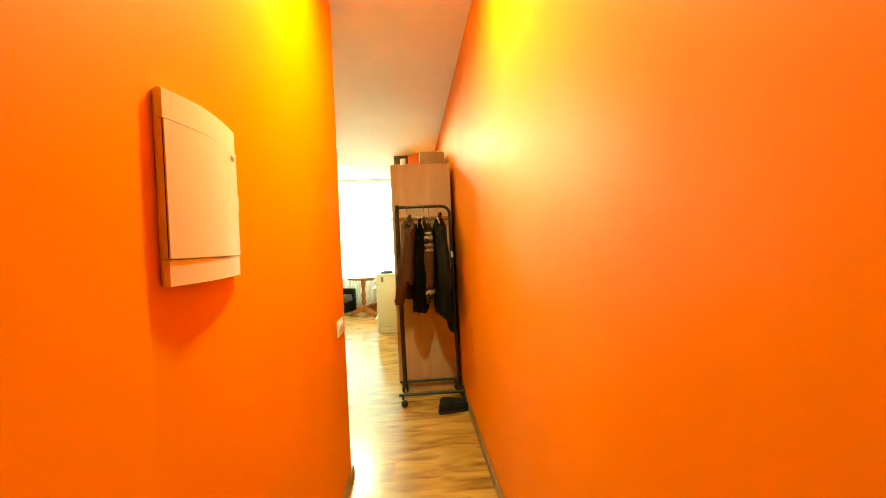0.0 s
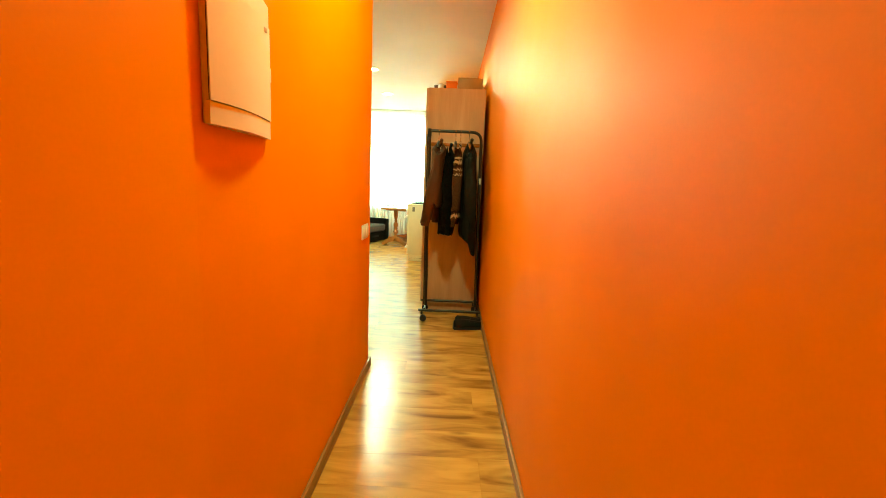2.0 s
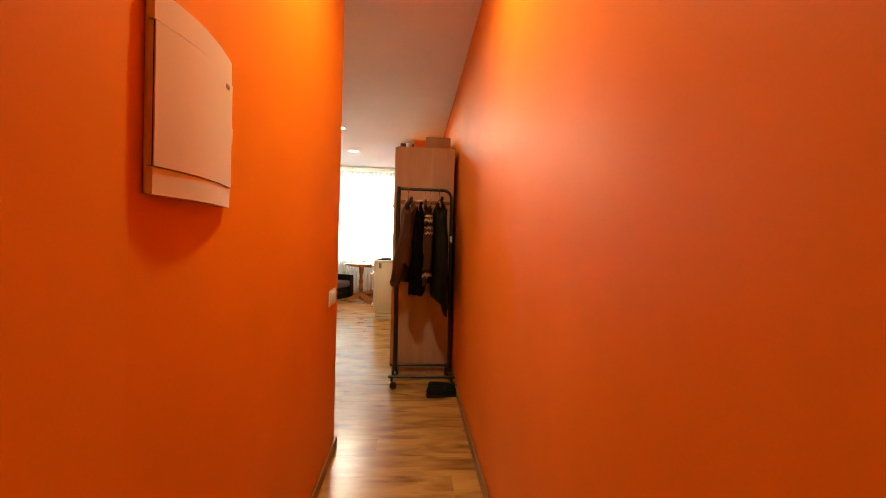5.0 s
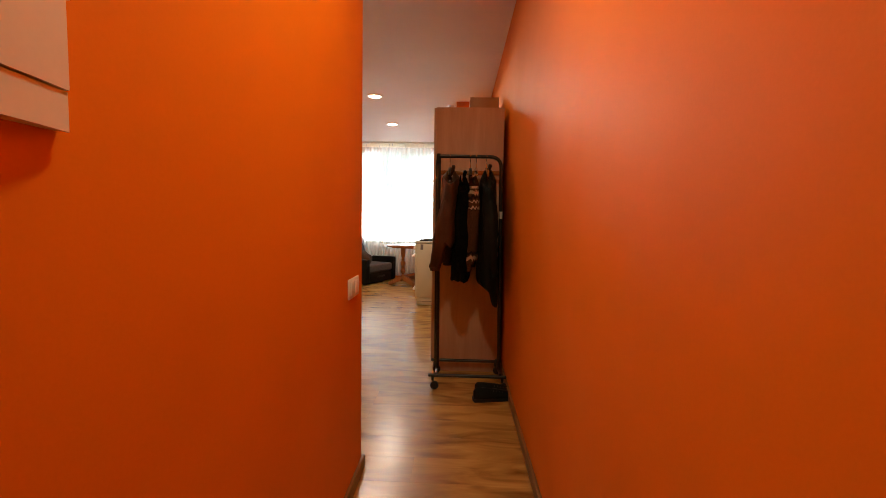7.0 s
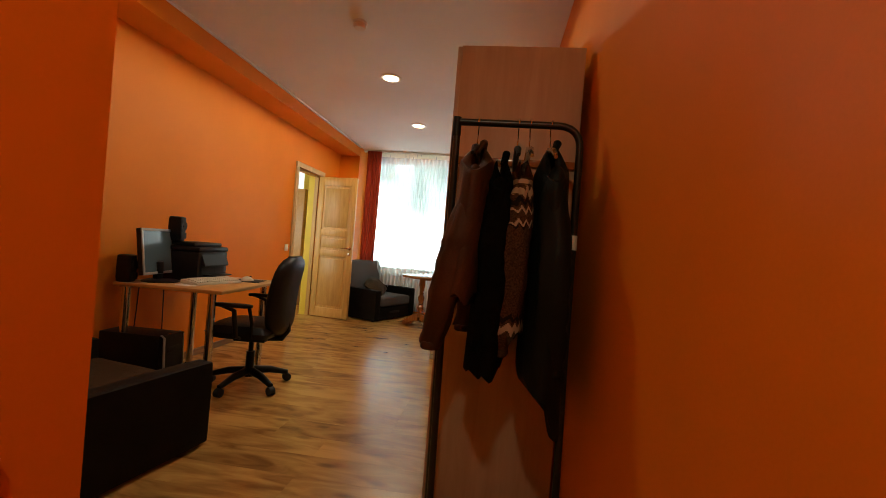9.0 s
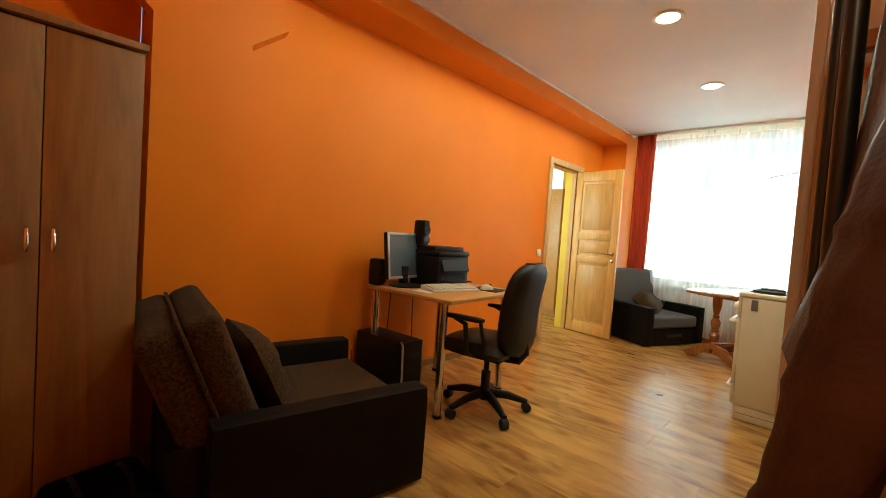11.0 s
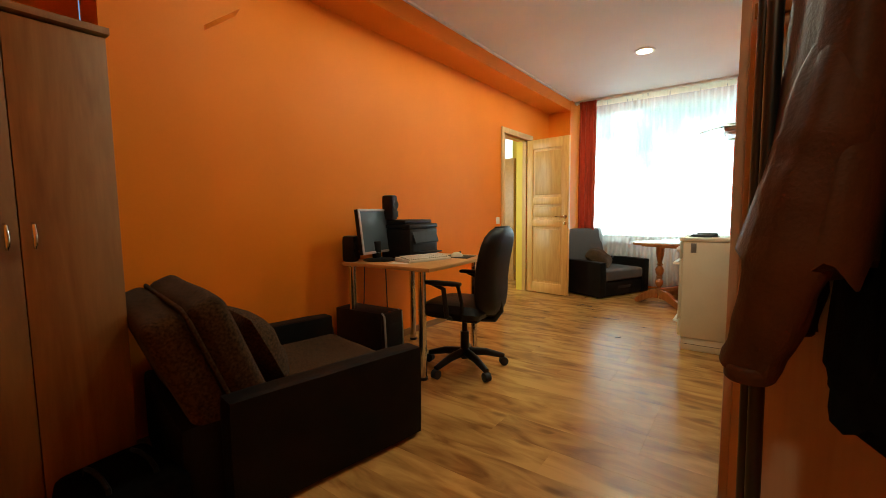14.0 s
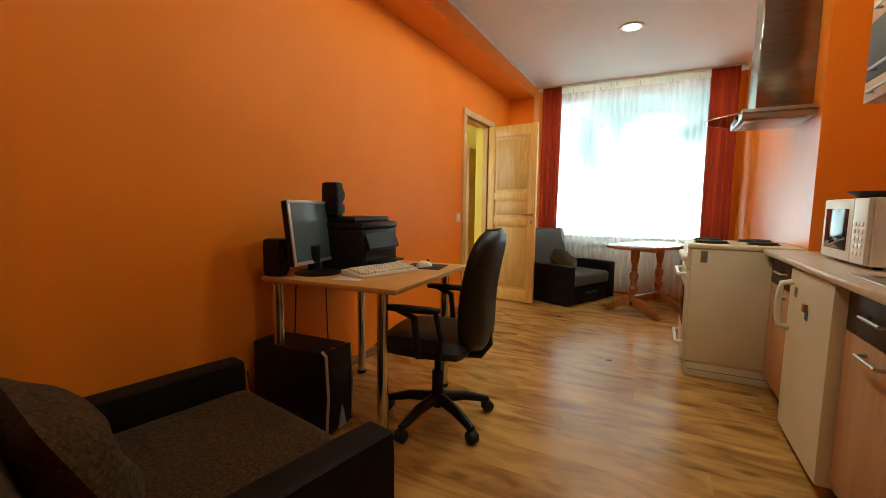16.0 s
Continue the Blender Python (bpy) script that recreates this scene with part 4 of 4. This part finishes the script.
def speaker(m, label, h):
    s = thing("loudspeaker", label, "loudspeaker", m, "computer loudspeakers")
    part("cabinet", softbox(-.039, .039, -.05, .05, 0, h, .018, .0, 4), BLACKPL, s)
    part("cone", lathe([(.034, 0), (.036, .004), (.03, .003), (.01, -.0), (.006, .004)], 20), RUBBER, s, at=pose(0, -.0502, h * .62, 90))
    part("grille", box(-.034, .034, -.054, -.0505, .02, h * .35, .002), RUBBER, s)
speaker(on_desk(-.325, -.385, 0, 100), "rounded black loudspeaker on the desk", .185)

pr = thing("printer", "black multifunction printer with an open paper tray", "printer", on_desk(-.145, .075, 0, 88) @ Matrix.Diagonal((.84, .84, 1.20, 1)))
part("body", box(-.205, .205, -.16, .17, 0, .185, .012), BLACKPL, pr)
part("scanner_lid", box(-.21, .21, -.165, .175, .186, .215, .012), BLACKPL, pr)
part("document_feeder", box(-.19, .20, -.10, .165, .2155, .240, .010), BLACKPL, pr)
part("control_panel", prism([(-.161, .11), (-.195, .095), (-.20, .103), (-.164, .168)], "x", -.17, .17), BLACKPL, pr)
part("output_tray", box(-.14, .14, -.26, -.161, .035, .043, .003), BLACKPL, pr)
part("paper_slot", box(-.16, .16, -.1625, -.1605, .045, .085), RUBBER, pr)
part("badge", box(.13, .165, -.1632, -.1605, .115, .14, .001), SILVER, pr, "small silver badge")
speaker(DK @ pose(-.235, -.055, DT + .289, 0, 0, 95), "tall black loudspeaker standing on the printer", .185)

kb = thing("keyboard", "old ivory keyboard on the desk", "keyboard", on_desk(.085, -.075, 0, 74) @ Matrix.Diagonal((.86, .95, 1, 1)))
part("case", prism([(-.085, 0), (.085, 0), (.085, .032), (.055, .03), (-.085, .016)], "x", -.225, .225, .003), IVORY, kb)
key = mesh(box(-.0085, .0085, -.008, .008, 0, .009, .0015, 1), "key", IVORY)
for r in range(6):
    for c in range(20):
        if r == 0 and 4 <= c <= 9:
            continue
        k = new("key", key)
        k.parent = kb
        k.matrix_basis = pose(-.2 + c * .0208, -.066 + r * .0215, .0185 + r * .0026, 5)
part("key", box(-.055, .055, -.008, .008, 0, .009, .0015, 1), IVORY, kb, "space bar", pose(-.06, -.066, .0185, 5))
pad = thing("mouse_pad", "dark mouse pad on the desk", "mouse pad", on_desk(.19, .24, 0, 8))
part("sheet", box(-.11, .11, -.10, .10, 0, .004, .001), RUBBER, pad)
ms = thing("mouse", "ivory computer mouse on the pad", "mouse", on_desk(.19, .22, .004, 70))
mb = bmesh.new()
bmesh.ops.create_uvsphere(mb, u_segments=18, v_segments=10, radius=1)
for v in mb.verts:
    v.co = Vector((v.co.x * .057, v.co.y * .031, max(0, v.co.z * .036 * (1 - .2 * v.co.x))))
part("body", mb, IVORY, ms)
part("wheel", tube([(.03, -.004, .031), (.03, .004, .031)], .008, 10), BLACKPL, ms)
for i, (x, y, a) in enumerate(((.03, -.24, 12), (.0, .10, -15), (.08, .12, 30))):
    pp = thing("paper_sheet", "loose white paper sheet on the desk", "paper", on_desk(x, y, .0005 + .001 * i, a), "papers on the desk")
    part("sheet", box(-.07, .07, -.1, .1, 0, .0008), PAPER, pp)

# computer tower under the desk's edge
pc = thing("computer_tower", "black computer tower with a silver front edge", "computer", pose(-2.17, 4.63, 0, 0, 0, 4))
part("case", box(-.23, .19, -.095, .095, .012, .41, .006), BLACKPL, pc)
fr = part("front_panel", softbox(.1905, .235, -.097, .097, .012, .412, .014, 0, 4), BLACKPL, pc)
part("silver_edge", tube([(.226, -.099, .03), (.238, -.099, .2), (.228, -.099, .40), (.20, -.09, .414)], .007, 8), SILVER, fr, "curved silver edge")
part("silver_edge", tube([(.226, .085, .03), (.238, .085, .2), (.228, .085, .40), (.20, .08, .414)], .005, 8), SILVER, fr, "curved silver edge")
part("silver_fin", prism([(-.03, .02), (.03, .02), (.0, .13)], "x", .2355, .243, .001), SILVER, fr)
part("power_button", lathe([(.010, 0), (.010, .003)], 14), CHROME, fr, at=pose(.215, -.03, .4135))
part("drive_bay", box(.2352, .238, -.07, .07, .30, .335, .001), RUBBER, fr)
for x in (-.18, .15):
    for y in (-.07, .07):
        part("foot", lathe([(.015, 0), (.015, .0118)], 10), RUBBER, pc, at=pose(x, y, 0))
for i, pts in enumerate(([(-2.31, 4.42, .30), (-2.40, 4.5, .12), (-2.40, 4.62, .05), (-2.39, 4.78, .22), (-2.385, 4.8, .70)], [(-2.36, 4.66, .71), (-2.38, 4.66, .4), (-2.36, 4.72, .05), (-2.30, 4.9, .012)],
                         [(-2.36, 5.0, .71), (-2.37, 5.02, .35), (-2.33, 5.0, .02), (-2.30, 4.85, .012)])):
    c = thing("cable", "thin dark computer cable hanging behind the desk", "cable", None, "cables under the desk")
    sm_pts = []
    for a, b, t in [(a, b, t / 5) for a, b in zip(pts, pts[1:]) for t in range(5)]:
        sm_pts.append(Vector(a).lerp(Vector(b), t))
    sm_pts.append(Vector(pts[-1]))
    for _ in range(4):
        sm_pts = [sm_pts[0]] + [(sm_pts[k - 1] + sm_pts[k] * 2 + sm_pts[k + 1]) / 4 for k in range(1, len(sm_pts) - 1)] + [sm_pts[-1]]
    part("wire", tube(sm_pts, .004, 6), CABLE, c)

# ---- office chair ----
oc = thing("office_chair", "black padded office chair on a five-star castor base", "chair", pose(-1.58, 4.97, 0, 0, 0, 99))
for i in range(5):
    a = radians(18 + i * 72)
    u = Vector((math.cos(a), math.sin(a), 0))
    ar = part("base_arm", tube([u * .03 + Vector((0, 0, .115)), u * .15 + Vector((0, 0, .105)), u * .28 + Vector((0, 0, .068))], [.03, .026, .018], 10), BLACKPL, oc)
    w = tube([u * .28 + u.cross(Vector((0, 0, 1))) * s + Vector((0, 0, .031)) for s in (-.024, -.02, .02, .024)], [.024, .030, .030, .024], 14)
    part("castor", w, RUBBER, ar)
part("column", tube([(0, 0, .07), (0, 0, .26), (0, 0, .262), (0, 0, .36)], [.03, .03, .018, .018], 16), BLACKPL, oc)
part("mechanism", box(-.09, .09, -.13, .10, .345, .38, .01), BLACKPL, oc)
part("lever", tube([(.08, .05, .355), (.2, .06, .345), (.23, .06, .34)], [.005, .005, .010], 8), BLACKPL, oc)
st = cushion(.48, .47, .12, .28, 14)
part("seat", st, CHAIRBLACK, oc, "thick padded seat", pose(0, .02, .435))
bk = bmesh.new()
rings = []
for i in range(15):
    f = .5 - .5 * math.cos(math.pi * i / 14)
    z = .405 + f * .585
    w = .235 * max(.42, (1 - abs(2 * f - 1) ** 5) ** .45) * (1 - .12 * (1 - f) ** 2)
    th = .058 * (1.1 - .2 * f) * max(.4, (1 - abs(2 * f - 1) ** 8) ** .5)
    y = -.215 - .075 * f + .03 * math.sin(f * math.pi)
    rings.append([bk.verts.new((w * math.copysign(abs(math.cos(a)) ** .55, math.cos(a)), y + th * math.copysign(abs(math.sin(a)) ** .8, math.sin(a)) + .028 * abs(math.cos(a)) ** 2, z)) for a in [k * math.tau / 28 for k in range(28)]])
for a, b in zip(rings, rings[1:]):
    for k in range(28):
        bk.faces.new((a[k], a[(k + 1) % 28], b[(k + 1) % 28], b[k]))
bk.faces.new(rings[0]); bk.faces.new(rings[-1])
part("backrest", bk, CHAIRBLACK, oc, "tall padded backrest with rounded corners")
part("back_support", tube([(0, -.10, .362), (0, -.22, .37), (0, -.262, .43), (0, -.25, .52)], [.022, .022, .022, .02], 10), BLACKPL, oc)
for s in (-1, 1):
    ar = part("armrest", tube([(s * .20, .0, .40), (s * .27, .0, .42), (s * .275, .02, .60), (s * .275, .10, .63)], [.014, .016, .016, .014], 10), BLACKPL, oc)
    part("arm_pad", softbox(s * .275 - .026, s * .275 + .026, -.10, .16, .623, .651, .012, 0, 4), BLACKPL, ar)
    part("arm_brace", tube([(s * .275, -.08, .63), (s * .262, -.10, .52), (s * .22, -.08, .41)], .012, 8), BLACKPL, ar)

# ---- table by the window ----
tb = thing("trestle_table", "oval wooden table on two turned pedestals", "table", pose(-.70, 8.02, 0, 0, 0, -27))
top = []
for k in range(48):
    a = k * math.tau / 48
    top.append((.29 * math.copysign(abs(math.cos(a)) ** .55, math.cos(a)), .50 * math.copysign(abs(math.sin(a)) ** .7, math.sin(a))))
part("tabletop", prism(top, "z", .695, .722, .006), TABLEWOOD, tb)
part("stretcher", box(-.03, .03, -.27, .27, .155, .20, .006), TABLEWOOD, tb)
for y in (-.25, .25):
    p = part("pedestal", lathe([(.035, .14), (.035, .20), (.02, .215), (.035, .24), (.045, .28), (.026, .315), (.036, .33), (.026, .345), (.04, .38), (.044, .42), (.022, .46), (.034, .475), (.022, .49), (.036, .56), (.042, .60), (.042, .69)], 20), TABLEWOOD, tb, "turned bulbous pedestal", pose(0, y, 0))
    part("crossbar", box(-.22, .22, y - .03, y + .03, .665, .6945, .006), TABLEWOOD, tb)
    for s in (-1, 1):
        out = [(s * v[0], v[1]) for v in ((.02, .19), (.12, .165), (.2, .10), (.285, .055), (.30, .025), (.285, 0), (.235, 0), (.215, .025), (.15, .055), (.08, .09), (.02, .085))]
        part("foot", prism(out, "y", y - .026, y + .026, .006), TABLEWOOD, tb, "scrolled foot")

scrap = thing("floor_scrap", "tiny curled dark scrap lying on the oak floor", "scrap", pose(-.88, 6.285, 0, 0, 0, 30))
part("leaf", prism([(-.022, .001), (-.008, .006), (.006, .002), (.02, .008), (.018, .010), (.005, .005), (-.008, .009), (-.022, .003)], "y", -.008, .008), BLACKPL, scrap)
part("stalk", tube([(.0, .0, .004), (.012, .012, .003), (.026, .014, .002)], .0015, 5), BLACKPL, scrap)

# ---- kitchen ----
CF, CT = -.005, .862                  # cabinet fronts, worktop height
wt = thing("worktop", "speckled beige kitchen worktop with rounded front edge", "worktop", pose(0, 0, 0))
part("slab", box(-.055, XR - .002, 4.58, 6.24, CT - .03, CT, .008), COUNTER, wt)
def base_unit(y0, y1, label):
    u = thing("kitchen_cabinet", label, "cabinet", pose(0, 0, 0), "kitchen base cabinets")
    part("body", box(CF + .02, XR - .004, y0, y1, .09, CT - .0305), ASH, u)
    part("plinth", box(CF + .07, XR - .01, y0, y1, 0, .0895), DARKDRAWER, u)
    d = part("drawer_front", box(CF, CF + .0195, y0 + .002, y1 - .002, .675, CT - .034, .001), DARKDRAWER, u, "dark grey drawer front")
    mid = (y0 + y1) / 2
    part("handle", tube([(CF, mid - .075, .755), (CF - .03, mid - .07, .755), (CF - .03, mid + .07, .755), (CF, mid + .075, .755)], .006, 8), STEEL, d)
    d = part("door", box(CF, CF + .0195, y0 + .002, y1 - .002, .095, .671, .001), BEECHFRONT, u)
    part("handle", tube([(CF, mid - .075, .63), (CF - .03, mid - .07, .63), (CF - .03, mid + .07, .63), (CF, mid + .075, .63)], .006, 8), STEEL, d)
base_unit(4.60, 5.11, "beech kitchen cabinet with a dark grey drawer")
base_unit(5.70, 6.238, "beech kitchen cabinet beside the cooker")
fg = thing("fridge", "small cream under-counter fridge with a white bar handle", "fridge", pose(0, 0, 0))
part("body", box(.03, XR - .03, 5.125, 5.685, .02, CT - .036, .006), ENAMEL, fg)
fd = part("door", softbox(-.045, .0265, 5.125, 5.685, .05, CT - .038, .014, 0, 5), ENAMEL, fg)
part("handle", tube([(-.045, 5.625, .76)] + arc((-.085, 5.625, .75), (-.085, 5.625, .55), (-.105, 5.625, .65)) + [(-.045, 5.625, .54)], .013, 10), WHITEPL, fd, "white curved bar handle")
part("badge", box(-.048, -.0448, 5.54, 5.58, .70, .745, .001), STEEL, fd)
part("sticker", box(-.047, -.0448, 5.37, 5.41, .63, .68), BLUE, fd, "small blue sticker")
part("clip", box(-.06, -.045, 5.375, 5.405, .665, .70, .003), TABLEWOOD, fd)
for y in (5.17, 5.64):
    part("foot", lathe([(.02, 0), (.02, .0198)], 10), RUBBER, fg, at=pose(.08, y, 0))
sk = thing("sink", "inset steel sink in the worktop", "sink", pose(.22, 4.92, CT))
part("rim", boxes((-.22, .22, -.24, -.20, .0005, .006), (-.22, .22, .20, .24, .0005, .006), (-.22, -.17, -.20, .20, .0005, .006), (.17, .22, -.20, .20, .0005, .006), r=.002), STEEL, sk)
part("bowl", boxes((-.17, .17, -.20, .20, .0008, .002)), STEEL, sk)
mw = thing("microwave", "white microwave oven with a dark window on the worktop", "microwave", pose(.30, 5.60, CT, 0, 0, 0))
part("body", box(-.18, .20, -.24, .24, .012, .285, .006), WHITEPL, mw)
md = part("door", box(-.2, -.1805, -.10, .238, .016, .282, .005), WHITEPL, mw)
part("window", box(-.2025, -.2002, -.06, .20, .06, .24, .002), SMOKED, md)
part("control_panel", box(-.199, -.1805, -.238, -.103, .016, .282, .004), WHITEPL, mw)
for i in range(5):
    for j in range(3):
        part("button", box(-.2015, -.1992, -.215 + j * .034, -.19 + j * .034, .05 + i * .03, .068 + i * .03, .001), PLASTIC, mw)
for x in (-.14, .16):
    for y in (-.2, .2):
        part("foot", lathe([(.015, 0), (.015, .0118)], 10), RUBBER, mw, at=pose(x, y, 0))
bl = thing("bowl", "black shallow bowl on top of the microwave", "bowl", pose(.24, 5.72, CT + .2855))
part("dish", lathe([(.05, 0), (.06, .004), (.10, .03), (.104, .034), (.098, .033), (.055, .01), (.004, .008)], 24), BLACKPL, bl)
part("foot", lathe([(.048, -.0003), (.05, .0015), (.048, .003)], 20), BLACKPL, bl)

def wall_unit(y0, y1):
    u = thing("wall_cabinet", "beech kitchen wall cabinet with a dark middle band", "cabinet", pose(0, 0, 0), "kitchen wall cabinets")
    part("body", box(.17, XR - .002, y0, y1, 1.56, 2.21, .001), ASH, u)
    for z0, z1, m in ((1.562, 1.65, BEECHFRONT), (1.654, 1.898, DARKDRAWER), (1.902, 2.208, BEECHFRONT)):
        d = part("door", box(.15, .1695, y0 + .002, y1 - .002, z0, z1, .001), m, u)
        part("handle", tube([(.15, y0 + .1, z0 + .03), (.125, y0 + .105, z0 + .03), (.125, y1 - .105, z0 + .03), (.15, y1 - .1, z0 + .03)], .006, 8), STEEL, d)
wall_unit(4.60, 5.14)
wall_unit(5.145, 5.69)

# cooker
ck = thing("cooker", "old cream enamel electric cooker with four black plates", "cooker", pose(0, 0, 0))
KX0, KX1, KY0, KY1 = -.445, .155, 6.25, 6.79
part("body", box(KX0 + .025, KX1, KY0, KY1, .10, .842, .006), ENAMEL, ck)
part("drawer", box(KX0 + .03, KX1 - .01, KY0 + .006, KY1 - .006, .002, .098, .004), ENAMEL, ck)
part("side_seam", box(KX0 + .04, KX1 - .02, KY0 + .0052, KY0 + .0064, .048, .051), DARKDRAWER, ck)
part("hob", box(KX0, KX1, KY0 - .004, KY1 + .004, .843, .872, .008), ENAMEL, ck)
part("vent_plate", box(KX0 + .075, KX0 + .112, KY0 - .0025, KY0 + .001, .758, .83, .001), surface("grey_plate", (.20, .175, .15), (.16, .14, .12), .5, 20), ck, "small grey side plate")
for x, y, r in ((-.30, 6.44, .09), (-.30, 6.71, .075), (-.02, 6.44, .075), (-.02, 6.71, .09)):
    part("hotplate", lathe([(r + .012, .0), (r + .012, .004), (r, .005), (r, .014), (r - .008, .016), (.02, .014)], 26), RUBBER, ck, at=pose(x, y, .8722))
od = part("oven_door", box(KX0 + .002, KX0 + .0245, KY0 + .008, KY1 - .008, .24, .70, .006), ENAMEL, ck)
part("oven_window", box(KX0 - .001, KX0 + .0015, KY0 + .08, KY1 - .08, .32, .58, .001), SMOKED, od)
part("handle", tube([(KX0 + .002, KY0 + .07, .665), (KX0 - .04, KY0 + .075, .665), (KX0 - .04, KY1 - .075, .665), (KX0 + .002, KY1 - .07, .665)], .011, 10), WHITEPL, od)
cp = part("control_panel", box(KX0 + .002, KX0 + .0245, KY0 + .004, KY1 - .004, .708, .84, .005), ENAMEL, ck)
for i in range(5):
    kn = lathe([(.022, 0), (.022, .012), (.017, .028), (.004, .03)], 16)
    bmesh.ops.rotate(kn, verts=kn.verts, matrix=Euler((0, radians(-90), 0)).to_matrix())
    part("knob", kn, WHITEPL, cp, "white control knob", pose(KX0 + .002, KY0 + .07 + i * .1, .775))
wd2 = part("warming_drawer", box(KX0 + .004, KX0 + .0245, KY0 + .008, KY1 - .008, .11, .234, .005), ENAMEL, ck)
part("handle", tube([(KX0 + .004, KY0 + .1, .20), (KX0 - .03, KY0 + .105, .20), (KX0 - .03, KY1 - .105, .20), (KX0 + .004, KY1 - .1, .20)], .010, 10), WHITEPL, wd2)

# cooker hood
hd = thing("cooker_hood", "steel chimney cooker hood with a curved glass canopy", "cooker hood", pose(0, 0, 0))
HY0, HY1 = 6.34, 6.86
part("chimney", box(-.115, JX - .001, 6.47, 6.73, 1.72, H - .002, .003), HOODSTEEL, hd)
part("chimney_sleeve", box(-.12, JX - .001, 6.465, 6.735, 1.72, 2.15, .003), HOODSTEEL, hd)
part("body", box(-.20, JX - .001, HY0 + .02, HY1 - .02, 1.655, 1.715, .006), STEEL, hd)
out = [(JX - .002, HY0)] + [(-.22 - .16 * math.sin(a), HY0 + (HY1 - HY0) * (a / math.pi)) for a in [k * math.pi / 14 for k in range(15)]] + [(JX - .002, HY1)]
part("glass_canopy", prism(out, "z", 1.682, 1.690), HOODGLASS, hd, "curved greenish glass canopy", pose(0, 0, 0), False)
rim_pts = [(x, y, 1.686) for x, y in out[1:-1]]
part("canopy_rim", tube(rim_pts, .0042, 8), SILVER, hd)
part("button_strip", box(-.206, -.2005, 6.50, 6.70, 1.665, 1.70, .001), BLACKPL, hd)
part("filter", box(-.17, .12, HY0 + .06, HY1 - .06, 1.650, 1.6545, .001), SILVER, hd)
for y in (6.45, 6.75):
    part("hood_lamp", lathe([(.002, -.006), (.028, -.005), (.03, 0)], 16), WHITEPL, hd, at=pose(-.15, y, 1.6495))

# ---- curtains ----
def drape(name, label, x0, x1, z0, z1, y, folds, depth, material, seed, parent):
    bm, cols = bmesh.new(), []
    n = int(folds * 10)
    zs = [z1, z1 - .05, z1 - .2, (z0 + z1) / 2 + .3, (z0 + z1) / 2 - .3, z0 + .25, z0]
    for i in range(n + 1):
        f = i / n
        ph = f * folds * math.tau + .8 * math.sin(f * 9 + seed)
        col = []
        for j, z in enumerate(zs):
            g = j / (len(zs) - 1)
            a = depth * (.55 + .45 * g) * (1 + .45 * noise.noise(Vector((f * 7, seed, 1))))
            x = x0 + (x1 - x0) * f + .012 * noise.noise(Vector((f * 6, g * 2, seed)))
            col.append(bm.verts.new((x, y + a * math.sin(ph) + .010 * noise.noise(Vector((f * 11, g * 3, seed))), z)))
        cols.append(col)
    for a, b in zip(cols, cols[1:]):
        for j in range(len(zs) - 1):
            bm.faces.new((a[j], b[j], b[j + 1], a[j + 1]))
    ob = part("cloth", bm, material, parent)
    return ob
RYC = 8.70
cr = thing("curtain_rail", "white ceiling-mounted curtain rail", "curtain rail", pose(0, 0, 0))
part("track", boxes((-2.112, .10, RYC - .035, RYC + .035, H - .022, H - .001), r=.003), WHITEPL, cr)
for x in (-2.104, .107):
    part("end_cap", box(x - .008, x + .008, RYC - .05, RYC + .05, H - .04, H - .001, .006), PLASTIC, cr)
for nm, lab, a, b, fo, sd in (("curtain", "brick red curtain drawn aside by the door", -2.04, -1.80, 4, 1.0), ("curtain", "brick red curtain drawn aside by the cooker", -.205, .062, 4.5, 5.0)):
    c = thing(nm, lab, "curtain", None, "red curtains")
    drape(nm, lab, a, b, .05, H - .025, RYC - .045, fo, .030, REDCLOTH, sd, c)
    part("heading", boxes((a, b, RYC - .05, RYC - .046, H - .06, H - .024)), REDCLOTH, c)
c = thing("sheer_curtain", "white translucent sheer curtain across the whole window", "curtain", None)
drape("sheer_curtain", "", -1.86, -.17, .06, H - .026, RYC + .03, 26, .016, SHEER, 3.0, c)
part("heading", boxes((-1.86, -.17, RYC + .02, RYC + .024, H - .095, H - .024)), veil("cream_heading_tape", (.90, .86, .74), .08), c)

# ---- floor boards ----
rng = random.Random(4)
BW, BL = .193, 1.285
stock = {}
def board(length):
    length = round(length, 3)
    if length not in stock:
        bm = bmesh.new()
        c = .0006
        lo = [bm.verts.new(v) for v in ((0, 0, -.011), (length, 0, -.011), (length, BW, -.011), (0, BW, -.011))]
        mid = [bm.verts.new(v) for v in ((0, 0, -c), (length, 0, -c), (length, BW, -c), (0, BW, -c))]
        hi = [bm.verts.new(v) for v in ((c, c, 0), (length - c, c, 0), (length - c, BW - c, 0), (c, BW - c, 0))]
        bm.faces.new(hi)
        for a, b in ((lo, mid), (mid, hi)):
            for k in range(4):
                bm.faces.new((a[k], a[(k + 1) % 4], b[(k + 1) % 4], b[k]))
        stock[length] = mesh(bm, "board", OAK)
    return stock[length]
y = -1.25
while y < YE:
    x0, x1 = (-.29, .50) if y + BW < YC else (-2.62, .50)
    if y > 6.3 and y + BW < 9.1:
        x0 = -3.9
    start = x0 - rng.choice((0, .321, .642, .963))
    x = start
    while x < x1:
        a, b = max(x, x0), min(x + BL, x1)
        if b - a > .02:
            o = new("board", board(b - a))
            o.parent = floor
            o.location = (a, y, 0)
        x += BL
    y += BW
